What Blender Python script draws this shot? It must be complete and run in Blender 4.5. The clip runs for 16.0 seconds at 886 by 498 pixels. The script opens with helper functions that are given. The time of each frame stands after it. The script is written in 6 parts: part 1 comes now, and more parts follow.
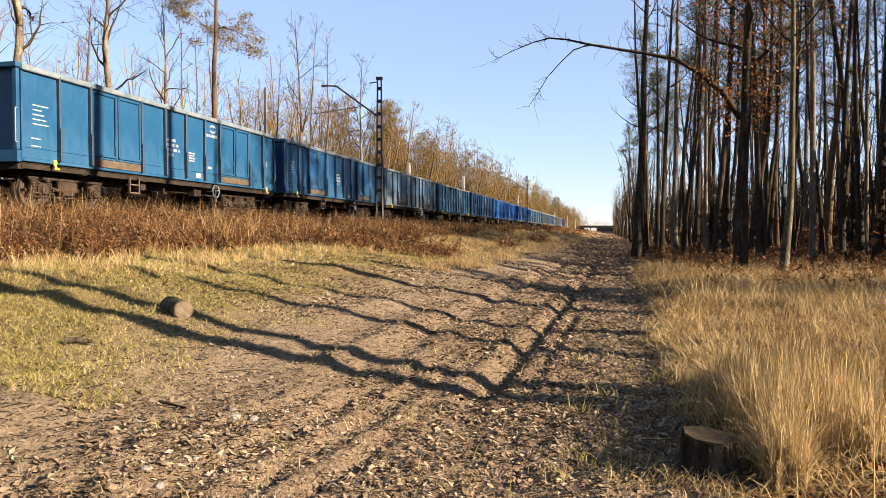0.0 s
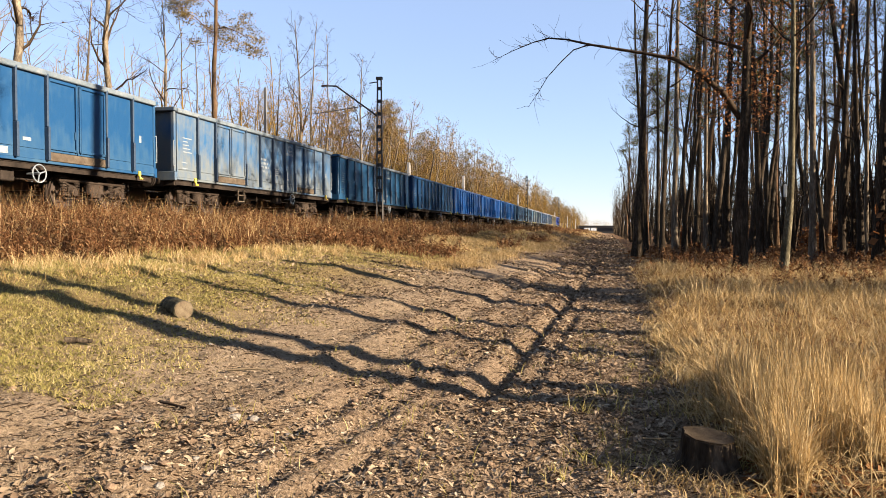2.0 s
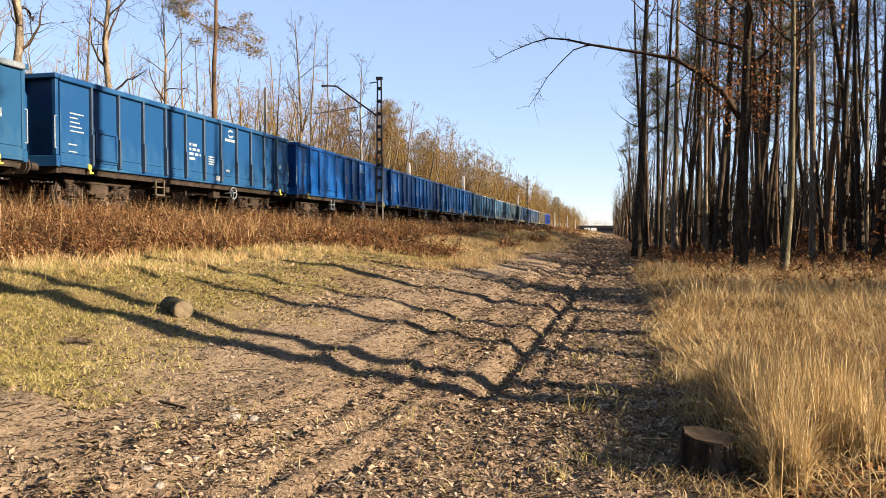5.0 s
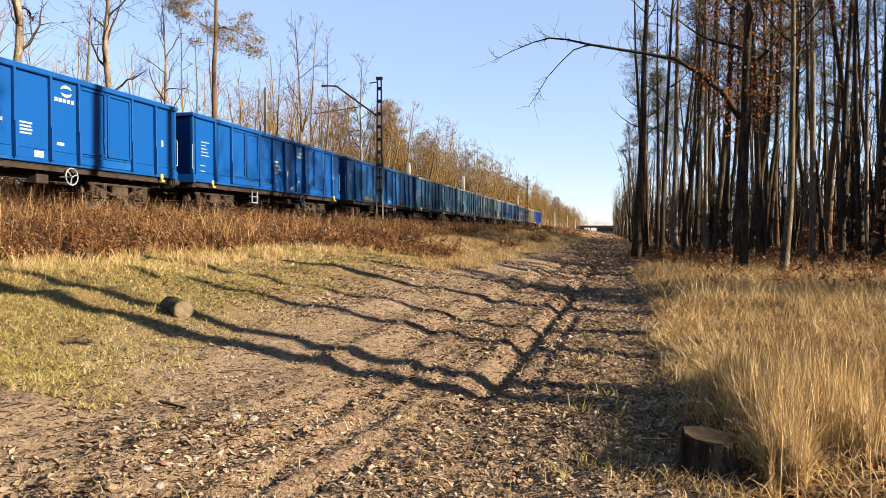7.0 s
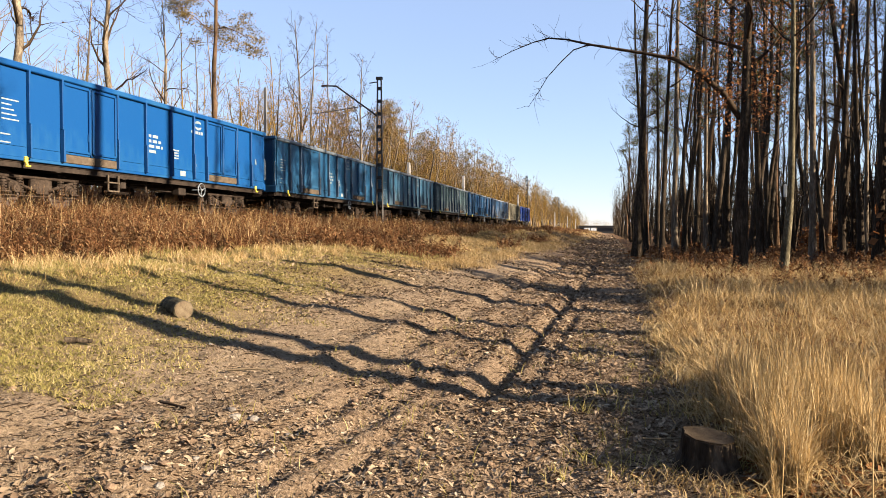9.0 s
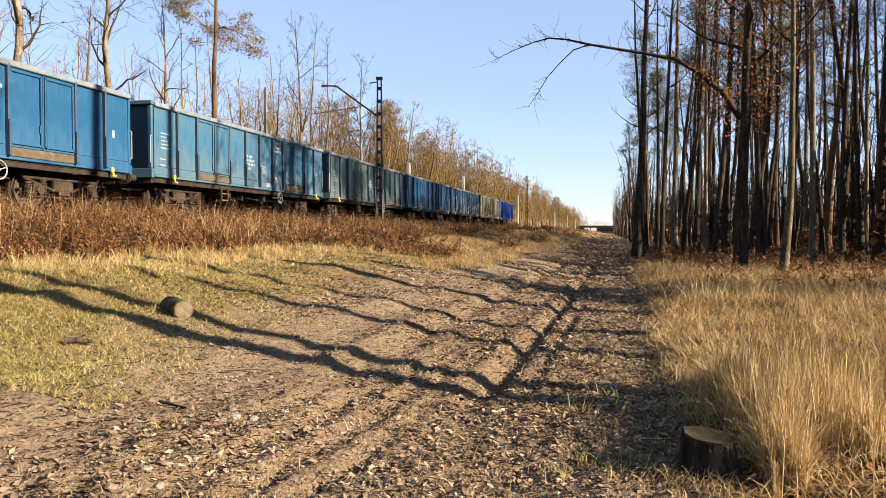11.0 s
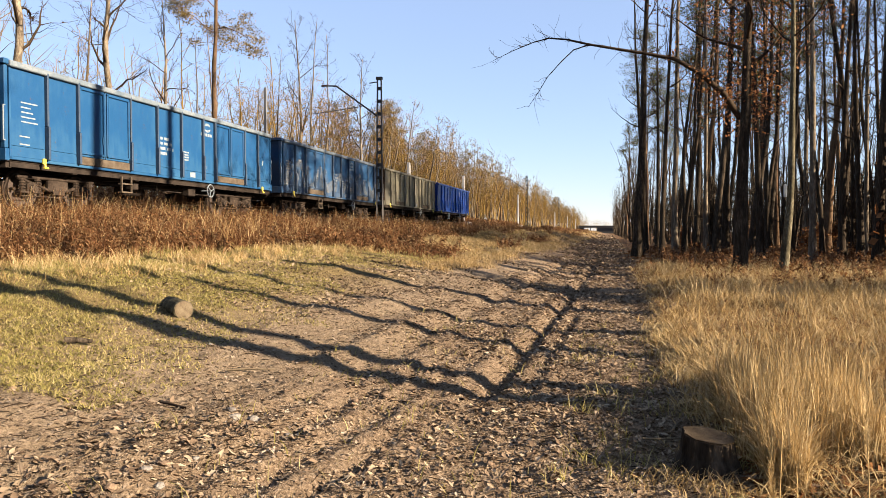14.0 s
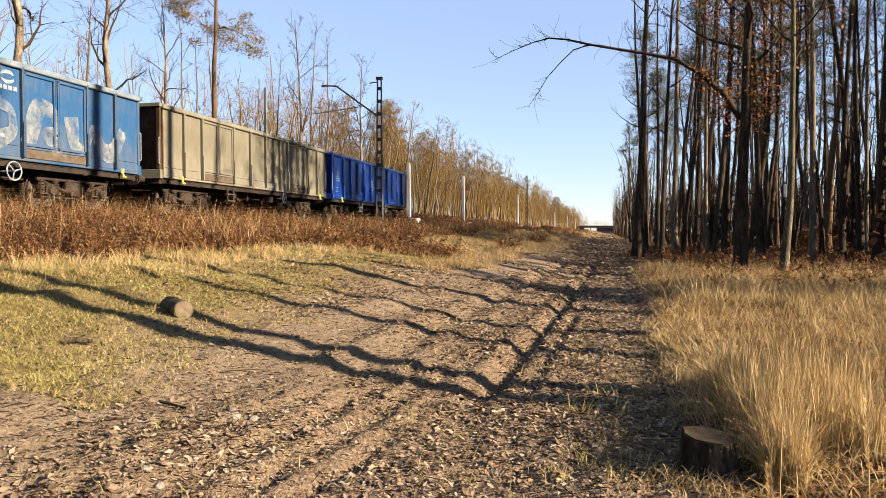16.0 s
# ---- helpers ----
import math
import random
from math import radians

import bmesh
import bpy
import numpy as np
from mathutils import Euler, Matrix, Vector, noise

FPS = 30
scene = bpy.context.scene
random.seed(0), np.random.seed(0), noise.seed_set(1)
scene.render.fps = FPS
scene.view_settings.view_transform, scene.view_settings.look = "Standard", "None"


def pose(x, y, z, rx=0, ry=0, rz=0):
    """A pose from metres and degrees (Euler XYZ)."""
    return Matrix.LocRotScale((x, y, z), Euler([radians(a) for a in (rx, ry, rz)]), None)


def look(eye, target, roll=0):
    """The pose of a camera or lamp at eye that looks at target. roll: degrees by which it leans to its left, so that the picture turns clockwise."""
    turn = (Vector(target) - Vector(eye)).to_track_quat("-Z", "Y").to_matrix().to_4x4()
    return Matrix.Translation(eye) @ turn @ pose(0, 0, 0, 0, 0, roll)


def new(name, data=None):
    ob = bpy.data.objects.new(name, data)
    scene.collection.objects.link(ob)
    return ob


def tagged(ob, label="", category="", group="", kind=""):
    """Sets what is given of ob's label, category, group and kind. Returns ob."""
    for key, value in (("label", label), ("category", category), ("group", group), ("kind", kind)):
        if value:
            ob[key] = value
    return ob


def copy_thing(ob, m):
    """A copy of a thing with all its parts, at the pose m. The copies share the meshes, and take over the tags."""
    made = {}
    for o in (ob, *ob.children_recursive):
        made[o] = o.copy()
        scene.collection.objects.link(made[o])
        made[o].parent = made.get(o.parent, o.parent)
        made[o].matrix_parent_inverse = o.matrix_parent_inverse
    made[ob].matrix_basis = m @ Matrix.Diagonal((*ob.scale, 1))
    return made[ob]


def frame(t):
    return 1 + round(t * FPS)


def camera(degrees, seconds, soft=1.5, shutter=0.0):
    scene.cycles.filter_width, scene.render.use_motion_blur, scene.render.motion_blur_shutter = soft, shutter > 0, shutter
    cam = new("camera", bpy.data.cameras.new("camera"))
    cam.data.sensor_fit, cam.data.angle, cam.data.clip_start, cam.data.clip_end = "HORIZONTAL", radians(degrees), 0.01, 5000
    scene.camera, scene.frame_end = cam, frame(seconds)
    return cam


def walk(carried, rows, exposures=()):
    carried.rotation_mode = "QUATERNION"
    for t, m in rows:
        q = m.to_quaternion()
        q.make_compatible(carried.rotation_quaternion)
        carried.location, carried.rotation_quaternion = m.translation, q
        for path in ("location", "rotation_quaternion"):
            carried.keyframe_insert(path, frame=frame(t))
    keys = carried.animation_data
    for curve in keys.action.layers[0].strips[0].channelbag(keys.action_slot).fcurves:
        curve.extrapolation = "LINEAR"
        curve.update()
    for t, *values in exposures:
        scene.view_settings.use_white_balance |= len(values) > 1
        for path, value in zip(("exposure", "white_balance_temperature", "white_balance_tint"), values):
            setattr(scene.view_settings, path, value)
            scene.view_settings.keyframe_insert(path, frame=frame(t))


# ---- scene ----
# ---------------------------------------------------------------- camera
EYE = Vector((0.0, 0.0, 1.6))
YAW, DIP = 0.2243, 0.0242
AIM = Vector((-math.sin(YAW) * math.cos(DIP), math.cos(YAW) * math.cos(DIP), -math.sin(DIP)))
cam = camera(62.9, 16.0, soft=0.75)
walk(cam, [(0.0, look(EYE, EYE + AIM)), (16.0, look(EYE, EYE + AIM))], exposures=[(0.0, 2.37, 6650, 14), (16.0, 2.37, 6650, 14)])

# ---------------------------------------------------------------- light
SUN_EL = 21.0
SUN_FROM = Vector((0.992, -0.128, 0.0)).normalized()
world = bpy.data.worlds.new("winter_sky")
scene.world = world
world.use_nodes = True
wn = world.node_tree.nodes
sky = wn.new("ShaderNodeTexSky")
sky.sky_type = "NISHITA"
sky.sun_disc = False
sky.sun_elevation = radians(SUN_EL)
sky.sun_rotation = math.atan2(SUN_FROM.x, SUN_FROM.y)
sky.air_density, sky.dust_density, sky.ozone_density = 1.0, 0.0, 2.6
wn["Background"].inputs["Strength"].default_value = 0.0525
tint = wn.new("ShaderNodeMix")
tint.data_type, tint.blend_type = "RGBA", "MULTIPLY"
tint.inputs[0].default_value = 1.0
tint.inputs[7].default_value = (0.80, 0.78, 0.81, 1.0)
# a thin even winter haze over the clear sky
haze = wn.new("ShaderNodeMix")
haze.data_type = "RGBA"
haze.inputs[0].default_value = 0.45
haze.inputs[7].default_value = (2.75, 3.75, 5.3, 1.0)
world.node_tree.links.new(sky.outputs[0], haze.inputs[6])
world.node_tree.links.new(haze.outputs[2], tint.inputs[6])
world.node_tree.links.new(tint.outputs[2], wn["Background"].inputs["Color"])
sun = new("sun", bpy.data.lights.new("sun", "SUN"))
sun.data.energy, sun.data.angle, sun.data.color = 5.0, radians(0.55), (1.0, 0.85, 0.65)
sun_way = Vector((SUN_FROM.x * math.cos(radians(SUN_EL)), SUN_FROM.y * math.cos(radians(SUN_EL)), math.sin(radians(SUN_EL))))
sun.matrix_world = look(sun_way * 60, (0, 0, 0))


# ---------------------------------------------------------------- materials
def ramp(nt, src, stops):
    r = nt.nodes.new("ShaderNodeValToRGB")
    while len(r.color_ramp.elements) < len(stops):
        r.color_ramp.elements.new(0.5)
    for e, (p, c) in zip(r.color_ramp.elements, stops):
        e.position = p
        e.color = (*c, 1) if len(c) == 3 else c
    nt.links.new(src, r.inputs[0])
    return r.outputs[0]


def noise_tex(nt, vec, scale, detail=4.0, rough=0.6, stretch=None):
    if stretch:
        mp = nt.nodes.new("ShaderNodeMapping")
        mp.inputs["Scale"].default_value = stretch
        nt.links.new(vec, mp.inputs[0])
        vec = mp.outputs[0]
    n = nt.nodes.new("ShaderNodeTexNoise")
    n.inputs["Scale"].default_value, n.inputs["Detail"].default_value, n.inputs["Roughness"].default_value = scale, detail, rough
    nt.links.new(vec, n.inputs["Vector"])
    return n.outputs["Fac"]


def mixed(nt, fac, a, b, how="MIX"):
    m = nt.nodes.new("ShaderNodeMix")
    m.data_type, m.blend_type = "RGBA", how
    for value, slot in ((fac, 0), (a, 6), (b, 7)):
        if isinstance(value, bpy.types.NodeSocket):
            nt.links.new(value, m.inputs[slot])
        elif slot == 0:
            m.inputs[0].default_value = value
        else:
            m.inputs[slot].default_value = (*value, 1)
    return m.outputs[2]


def calc(nt, how, a, b=0.0, c=0.0):
    m = nt.nodes.new("ShaderNodeMath")
    m.operation = how
    for i, v in enumerate((a, b, c)):
        if isinstance(v, bpy.types.NodeSocket):
            nt.links.new(v, m.inputs[i])
        else:
            m.inputs[i].default_value = v
    return m.outputs[0]


def fresh(name):
    m = bpy.data.materials.new(name)
    m.use_nodes = True
    nt = m.node_tree
    tc = nt.nodes.new("ShaderNodeTexCoord")
    return m, nt, nt.nodes["Principled BSDF"], tc.outputs["Object"]


def bumped(nt, bsdf, height, strength, distance=0.02):
    b = nt.nodes.new("ShaderNodeBump")
    b.inputs["Strength"].default_value, b.inputs["Distance"].default_value = strength, distance
    nt.links.new(height, b.inputs["Height"])
    nt.links.new(b.outputs[0], bsdf.inputs["Normal"])


def surface(name, stops, scale=4.0, rough=0.85, metal=0.0, bump=0.3, stretch=None, grain=None, distance=0.02):
    """A rough solid surface with colour varying at two scales."""
    m, nt, bsdf, vec = fresh(name)
    a = noise_tex(nt, vec, scale, 5.0, 0.65, stretch)
    b = noise_tex(nt, vec, grain or scale * 9, 3.0, 0.7, stretch)
    both = calc(nt, "MULTIPLY_ADD", b, 0.5, calc(nt, "MULTIPLY", a, 0.62))
    both = calc(nt, "SUBTRACT", both, 0.06)
    nt.links.new(ramp(nt, both, stops), bsdf.inputs["Base Color"])
    bsdf.inputs["Roughness"].default_value, bsdf.inputs["Metallic"].default_value = rough, metal
    bsdf.inputs["Specular IOR Level"].default_value = 0.04 if rough >= 0.8 else 0.4
    bumped(nt, bsdf, both, bump, distance)
    return m


def blade(name, stops, thin=0.35, rough=0.75):
    """Leaves and grass: each piece has its own colour, and some light comes through."""
    m, nt, bsdf, vec = fresh(name)
    geo = nt.nodes.new("ShaderNodeNewGeometry")
    patch = noise_tex(nt, geo.outputs["Position"], 0.7, 3.0)
    fac = calc(nt, "MULTIPLY_ADD", geo.outputs["Random Per Island"], 0.7, calc(nt, "MULTIPLY_ADD", patch, 0.9, -0.3))
    col = ramp(nt, fac, stops)
    nt.links.new(col, bsdf.inputs["Base Color"])
    bsdf.inputs["Roughness"].default_value = rough
    bsdf.inputs["Specular IOR Level"].default_value = 0.08
    tr = nt.nodes.new("ShaderNodeBsdfTranslucent")
    nt.links.new(col, tr.inputs["Color"])
    mx = nt.nodes.new("ShaderNodeMixShader")
    mx.inputs[0].default_value = thin
    nt.links.new(bsdf.outputs[0], mx.inputs[1])
    nt.links.new(tr.outputs[0], mx.inputs[2])
    nt.links.new(mx.outputs[0], nt.nodes["Material Output"].inputs["Surface"])
    return m


def paint(name, base, faded, fade=0.45, rust=0.25, gloss=0.42):
    """Wagon paint: base coat, sun-bleached patches, streaks running down, rust and dust."""
    m, nt, bsdf, vec = fresh(name)
    big = noise_tex(nt, vec, 0.75, 5.0, 0.58, (1.0, 1.0, 0.8))
    streak = noise_tex(nt, vec, 1.6, 4.0, 0.7, (1.0, 3.2, 0.35))
    fine = noise_tex(nt, vec, 22.0, 3.0, 0.7)
    f = calc(nt, "MULTIPLY_ADD", streak, 0.22, calc(nt, "MULTIPLY", big, 0.98))
    worn = ramp(nt, f, [(0.66 - fade * 0.35, (0, 0, 0)), (0.86 - fade * 0.35, (1, 1, 1))])
    col = mixed(nt, worn, base, faded)
    col = mixed(nt, calc(nt, "MULTIPLY", fine, 0.22), col, tuple(c * 0.55 for c in base))
    spots = calc(nt, "MULTIPLY_ADD", fine, 0.5, calc(nt, "MULTIPLY", streak, 0.55))
    r = ramp(nt, spots, [(0.76 - rust * 0.25, (0, 0, 0)), (0.84 - rust * 0.25, (1, 1, 1))])
    col = mixed(nt, r, col, (0.105, 0.053, 0.028))
    nt.links.new(col, bsdf.inputs["Base Color"])
    nt.links.new(calc(nt, "MULTIPLY_ADD", r, 0.35, calc(nt, "MULTIPLY_ADD", worn, 0.15, gloss)), bsdf.inputs["Roughness"])
    bsdf.inputs["Specular IOR Level"].default_value = 0.25
    bumped(nt, bsdf, calc(nt, "MULTIPLY_ADD", fine, 0.3, big), 0.3, 0.03)
    return m


def ground_material():
    """Sandy track, leaf litter, grassy verge, needle and straw floor, by the place's own strips."""
    m, nt, bsdf, vec = fresh("woodland_soil")
    xyz = nt.nodes.new("ShaderNodeSeparateXYZ")
    nt.links.new(vec, xyz.inputs[0])
    wob = calc(nt, "SUBTRACT", noise_tex(nt, vec, 0.55, 5.0, 0.65), 0.5)
    x = calc(nt, "MULTIPLY_ADD", wob, 2.6, xyz.outputs[0])
    fine = noise_tex(nt, vec, 34.0, 4.0, 0.75)
    mid = noise_tex(nt, vec, 5.0, 4.0, 0.7)
    grit = calc(nt, "MULTIPLY_ADD", fine, 0.55, calc(nt, "MULTIPLY", mid, 0.45))
    sand = ramp(nt, grit, [(0.3, (0.06894, 0.04809, 0.02968)), (0.5, (0.1781, 0.1322, 0.08576)), (0.7, (0.2643, 0.2074, 0.1451))])
    litter = ramp(nt, fine, [(0.3, (0.0278, 0.01746, 0.01118)), (0.5, (0.139, 0.09599, 0.06064)), (0.68, (0.2872, 0.2181, 0.1511))])
    turf = ramp(nt, fine, [(0.3, (0.07254, 0.05078, 0.02176)), (0.52, (0.1451, 0.1064, 0.04594)), (0.7, (0.2128, 0.1644, 0.08221))])
    straw = ramp(nt, fine, [(0.3, (0.05803, 0.03385, 0.01693)), (0.55, (0.1306, 0.08221, 0.03869)), (0.7, (0.1838, 0.1257, 0.06287))])
    wood = ramp(nt, fine, [(0.3, (0.03385, 0.01693, 0.009672)), (0.55, (0.08221, 0.04111, 0.02176)), (0.7, (0.1257, 0.0677, 0.03627))])

    def step(a, b):
        mr = nt.nodes.new("ShaderNodeMapRange")
        mr.inputs["From Min"].default_value, mr.inputs["From Max"].default_value = a, b
        nt.links.new(x, mr.inputs["Value"])
        return mr.outputs[0]
    col = mixed(nt, step(-9.9, -9.0), wood, turf)
    col = mixed(nt, step(-5.6, -4.0), col, sand)
    col = mixed(nt, calc(nt, "MULTIPLY", step(-3.2, -2.0), 0.7), col, litter)
    col = mixed(nt, step(0.6, 1.3), col, straw)
    col = mixed(nt, step(9.0, 14.0), col, wood)
    col = mixed(nt, calc(nt, "MULTIPLY", fine, 0.35), col, mixed(nt, 0.5, col, (0.031, 0.0186, 0.0124)))
    # farther ground turns leaf brown, which also paints in the wood's shade
    away = nt.nodes.new("ShaderNodeMapRange")
    away.inputs["From Min"].default_value, away.inputs["From Max"].default_value = 22.0, 60.0
    away.inputs["To Max"].default_value = 0.75
    nt.links.new(xyz.outputs[1], away.inputs["Value"])
    col = mixed(nt, away.outputs[0], col, mixed(nt, 0.35, wood, col))
    nt.links.new(col, bsdf.inputs["Base Color"])
    bsdf.inputs["Roughness"].default_value = 0.95
    bsdf.inputs["Specular IOR Level"].default_value = 0.04
    bumped(nt, bsdf, calc(nt, "MULTIPLY_ADD", mid, 0.8, fine), 0.9, 0.06)
    return m


M = {}
M["soil"] = ground_material()
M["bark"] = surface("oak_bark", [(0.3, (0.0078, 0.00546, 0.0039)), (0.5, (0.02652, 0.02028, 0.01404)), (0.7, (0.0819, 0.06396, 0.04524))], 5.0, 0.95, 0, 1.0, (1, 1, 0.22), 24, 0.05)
# paler bark for trunks in the sun, their brightness put into the colour
M["sunlit_pale_bark"] = surface("sunlit_pale_bark", [(0.3, (0.0234, 0.01755, 0.01287)), (0.5, (0.08775, 0.0702, 0.05031)), (0.7, (0.2574, 0.2165, 0.158))], 5.0, 0.9, 0, 0.8, (1, 1, 0.25), 24, 0.04)
M["mossy_bark"] = surface("mossy_oak_bark", [(0.3, (0.015, 0.013, 0.008)), (0.5, (0.06, 0.052, 0.032)), (0.7, (0.18, 0.16, 0.11))], 4.0, 0.95, 0, 0.9, (1, 1, 0.35), 26, 0.04)
M["pine_bark"] = surface("pine_bark", [(0.3, (0.03192, 0.01913, 0.01167)), (0.5, (0.07447, 0.04685, 0.02763)), (0.7, (0.133, 0.08777, 0.0532))], 5.0, 0.95, 0, 0.8, (1, 1, 0.3), 22, 0.03)
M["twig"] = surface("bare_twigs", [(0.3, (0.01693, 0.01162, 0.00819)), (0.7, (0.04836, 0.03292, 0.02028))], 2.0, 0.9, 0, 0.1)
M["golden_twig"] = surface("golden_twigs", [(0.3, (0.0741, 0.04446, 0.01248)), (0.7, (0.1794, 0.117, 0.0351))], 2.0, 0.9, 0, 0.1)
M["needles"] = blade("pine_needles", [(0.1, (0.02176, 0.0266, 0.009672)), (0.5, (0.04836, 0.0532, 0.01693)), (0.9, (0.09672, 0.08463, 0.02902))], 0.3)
# pine needles again, with the low sun's gold put into their colour
M["sunlit_needles"] = blade("sunlit_pine_needles", [(0.1, (0.052, 0.038, 0.013)), (0.5, (0.115, 0.082, 0.028)), (0.9, (0.185, 0.13, 0.052))], 0.3)
M["oak_leaf"] = blade("dead_oak_leaves", [(0.1, (0.0702, 0.02652, 0.01014)), (0.5, (0.156, 0.0663, 0.02496)), (0.9, (0.234, 0.1209, 0.05148))], 0.45)
M["litter_leaf"] = blade("fallen_leaves", [(0.05, (0.04633, 0.03005, 0.01915)), (0.4, (0.1343, 0.0921, 0.05852)), (0.75, (0.2409, 0.1823, 0.1213)), (0.97, (0.297, 0.2475, 0.1815))], 0.15)
M["crumb"] = blade("soil_crumbs", [(0.05, (0.04022, 0.02705, 0.01778)), (0.5, (0.1437, 0.1052, 0.06927)), (0.95, (0.2758, 0.2224, 0.1649))], 0.0, 0.95)
M["bracken"] = blade("dead_bracken", [(0.05, (0.03756, 0.01502, 0.00644)), (0.35, (0.1073, 0.0483, 0.01932)), (0.7, (0.1717, 0.09125, 0.04025)), (0.95, (0.2307, 0.1583, 0.08318))], 0.45)
M["straw"] = blade("dry_grass", [(0.0, (0.085, 0.04275, 0.01548)), (0.05, (0.1482, 0.08892, 0.0322)), (0.45, (0.2886, 0.1927, 0.0805)), (0.9, (0.4368, 0.3409, 0.1878))], 0.25)
M["turf"] = blade("short_grass", [(0.05, (0.085, 0.075, 0.02)), (0.35, (0.175, 0.15, 0.042)), (0.65, (0.27, 0.222, 0.082)), (0.95, (0.36, 0.29, 0.15))], 0.35)
M["ballast"] = surface("ballast_stone", [(0.3, (0.04836, 0.03869, 0.03143)), (0.5, (0.1064, 0.09188, 0.07738)), (0.7, (0.1644, 0.1451, 0.1257))], 9.0, 0.95, 0, 1.0, None, 40, 0.05)
M["rail"] = surface("rusty_rail_steel", [(0.3, (0.04836, 0.02418, 0.01451)), (0.7, (0.1161, 0.06287, 0.03869))], 6.0, 0.6, 0.5, 0.2)
M["sleeper"] = surface("weathered_concrete_sleeper", [(0.3, (0.08221, 0.07254, 0.06287)), (0.7, (0.1741, 0.1596, 0.1402))], 5.0, 0.95, 0, 0.3)
M["grey_concrete"] = surface("stained_grey_concrete", [(0.3, (0.0677, 0.0677, 0.0677)), (0.7, (0.1257, 0.1257, 0.1257))], 1.0, 0.9, 0, 0.1)
M["concrete"] = surface("pale_concrete", [(0.3, (0.2604, 0.248, 0.2294)), (0.7, (0.4092, 0.3968, 0.372))], 3.0, 0.9, 0, 0.2)
M["steel"] = surface("dark_mast_steel", [(0.3, (0.01209, 0.01162, 0.01162)), (0.7, (0.03627, 0.03292, 0.02902))], 6.0, 0.65, 0.3, 0.2)
M["ceramic"] = surface("brown_insulator", [(0.3, (0.02902, 0.01451, 0.009672)), (0.7, (0.05803, 0.02902, 0.01934))], 6.0, 0.25, 0, 0.05)
M["bogie"] = surface("dusty_brown_cast_steel", [(0.3, (0.00936, 0.00702, 0.00546)), (0.5, (0.02652, 0.0195, 0.01482)), (0.7, (0.0663, 0.04992, 0.03744))], 4.0, 0.85, 0.1, 0.4)
M["under"] = surface("black_underframe_steel", [(0.3, (0.008736, 0.007254, 0.006318)), (0.7, (0.03627, 0.02808, 0.02223))], 4.0, 0.8, 0.1, 0.3)
M["wheel"] = surface("worn_wheel_steel", [(0.3, (0.03385, 0.02418, 0.01934)), (0.7, (0.09672, 0.07254, 0.05803))], 5.0, 0.5, 0.6, 0.2)
M["white"] = surface("worn_white_marking_paint", [(0.3, (0.04464, 0.07142, 0.09821)), (0.65, (0.1964, 0.2098, 0.2143))], 8.0, 0.6, 0, 0.1)
M["yellow"] = surface("yellow_hook_paint", [(0.3, (0.341, 0.2604, 0.0186)), (0.7, (0.496, 0.4092, 0.0496))], 8.0, 0.55, 0, 0.1)
# older wagons' side posts: blue darkened in the colour for their shaded sides
M["post_shade"] = surface("post_shade_slate_blue_paint", [(0.3, (0.00468, 0.01248, 0.02652)), (0.5, (0.00936, 0.02652, 0.0546)), (0.75, (0.0273, 0.04056, 0.0546))], 4.0, 0.6, 0, 0.2)
# dusty top rails, the sky's reflection put into the pale blue-grey
M["dusty_sky_cap"] = surface("dusty_sky_sheen_blue_grey_steel", [(0.3, (0.035, 0.055, 0.075)), (0.5, (0.075, 0.095, 0.11)), (0.7, (0.15, 0.16, 0.165))], 3.0, 0.75, 0, 0.3)
M["rusty_end"] = surface("dark_rust_stained_steel", [(0.3, (0.012, 0.008, 0.005)), (0.5, (0.04, 0.024, 0.014)), (0.7, (0.085, 0.06, 0.038))], 2.5, 0.85, 0, 0.4)
M["coal"] = surface("black_coal", [(0.3, (0.005772, 0.005772, 0.005772)), (0.7, (0.02902, 0.02808, 0.0266))], 8.0, 0.6, 0, 1.0, None, 40, 0.06)
M["door_sill"] = surface("rust_stained_sill", [(0.3, (0.0273, 0.02028, 0.01404)), (0.5, (0.0585, 0.04524, 0.03276)), (0.7, (0.0975, 0.0819, 0.0624))], 5.0, 0.85, 0, 0.3)
M["cut_wood"] = surface("sawn_wood", [(0.3, (0.0468, 0.03276, 0.02028)), (0.5, (0.0936, 0.07176, 0.04524)), (0.7, (0.1404, 0.1147, 0.078))], 12.0, 0.85, 0, 0.3)
M["old_wood"] = surface("weathered_stump_wood", [(0.3, (0.01404, 0.00975, 0.00624)), (0.5, (0.0429, 0.0312, 0.0195)), (0.7, (0.0897, 0.06942, 0.0468))], 12.0, 0.9, 0, 0.5)
M["asphalt"] = surface("dark_bridge_concrete", [(0.3, (0.02418, 0.02418, 0.02418)), (0.7, (0.05803, 0.05803, 0.05803))], 1.0, 0.9, 0, 0.1)
M["soil_clod"] = surface("dry_soil", [(0.3, (0.08357, 0.05465, 0.03598)), (0.5, (0.1462, 0.1011, 0.06597)), (0.7, (0.2089, 0.153, 0.1019))], 14.0, 0.95, 0, 0.5)
M["stone"] = surface("pale_stone", [(0.3, (0.078, 0.06864, 0.0585)), (0.7, (0.195, 0.1755, 0.1521))], 14.0, 0.9, 0, 0.3)


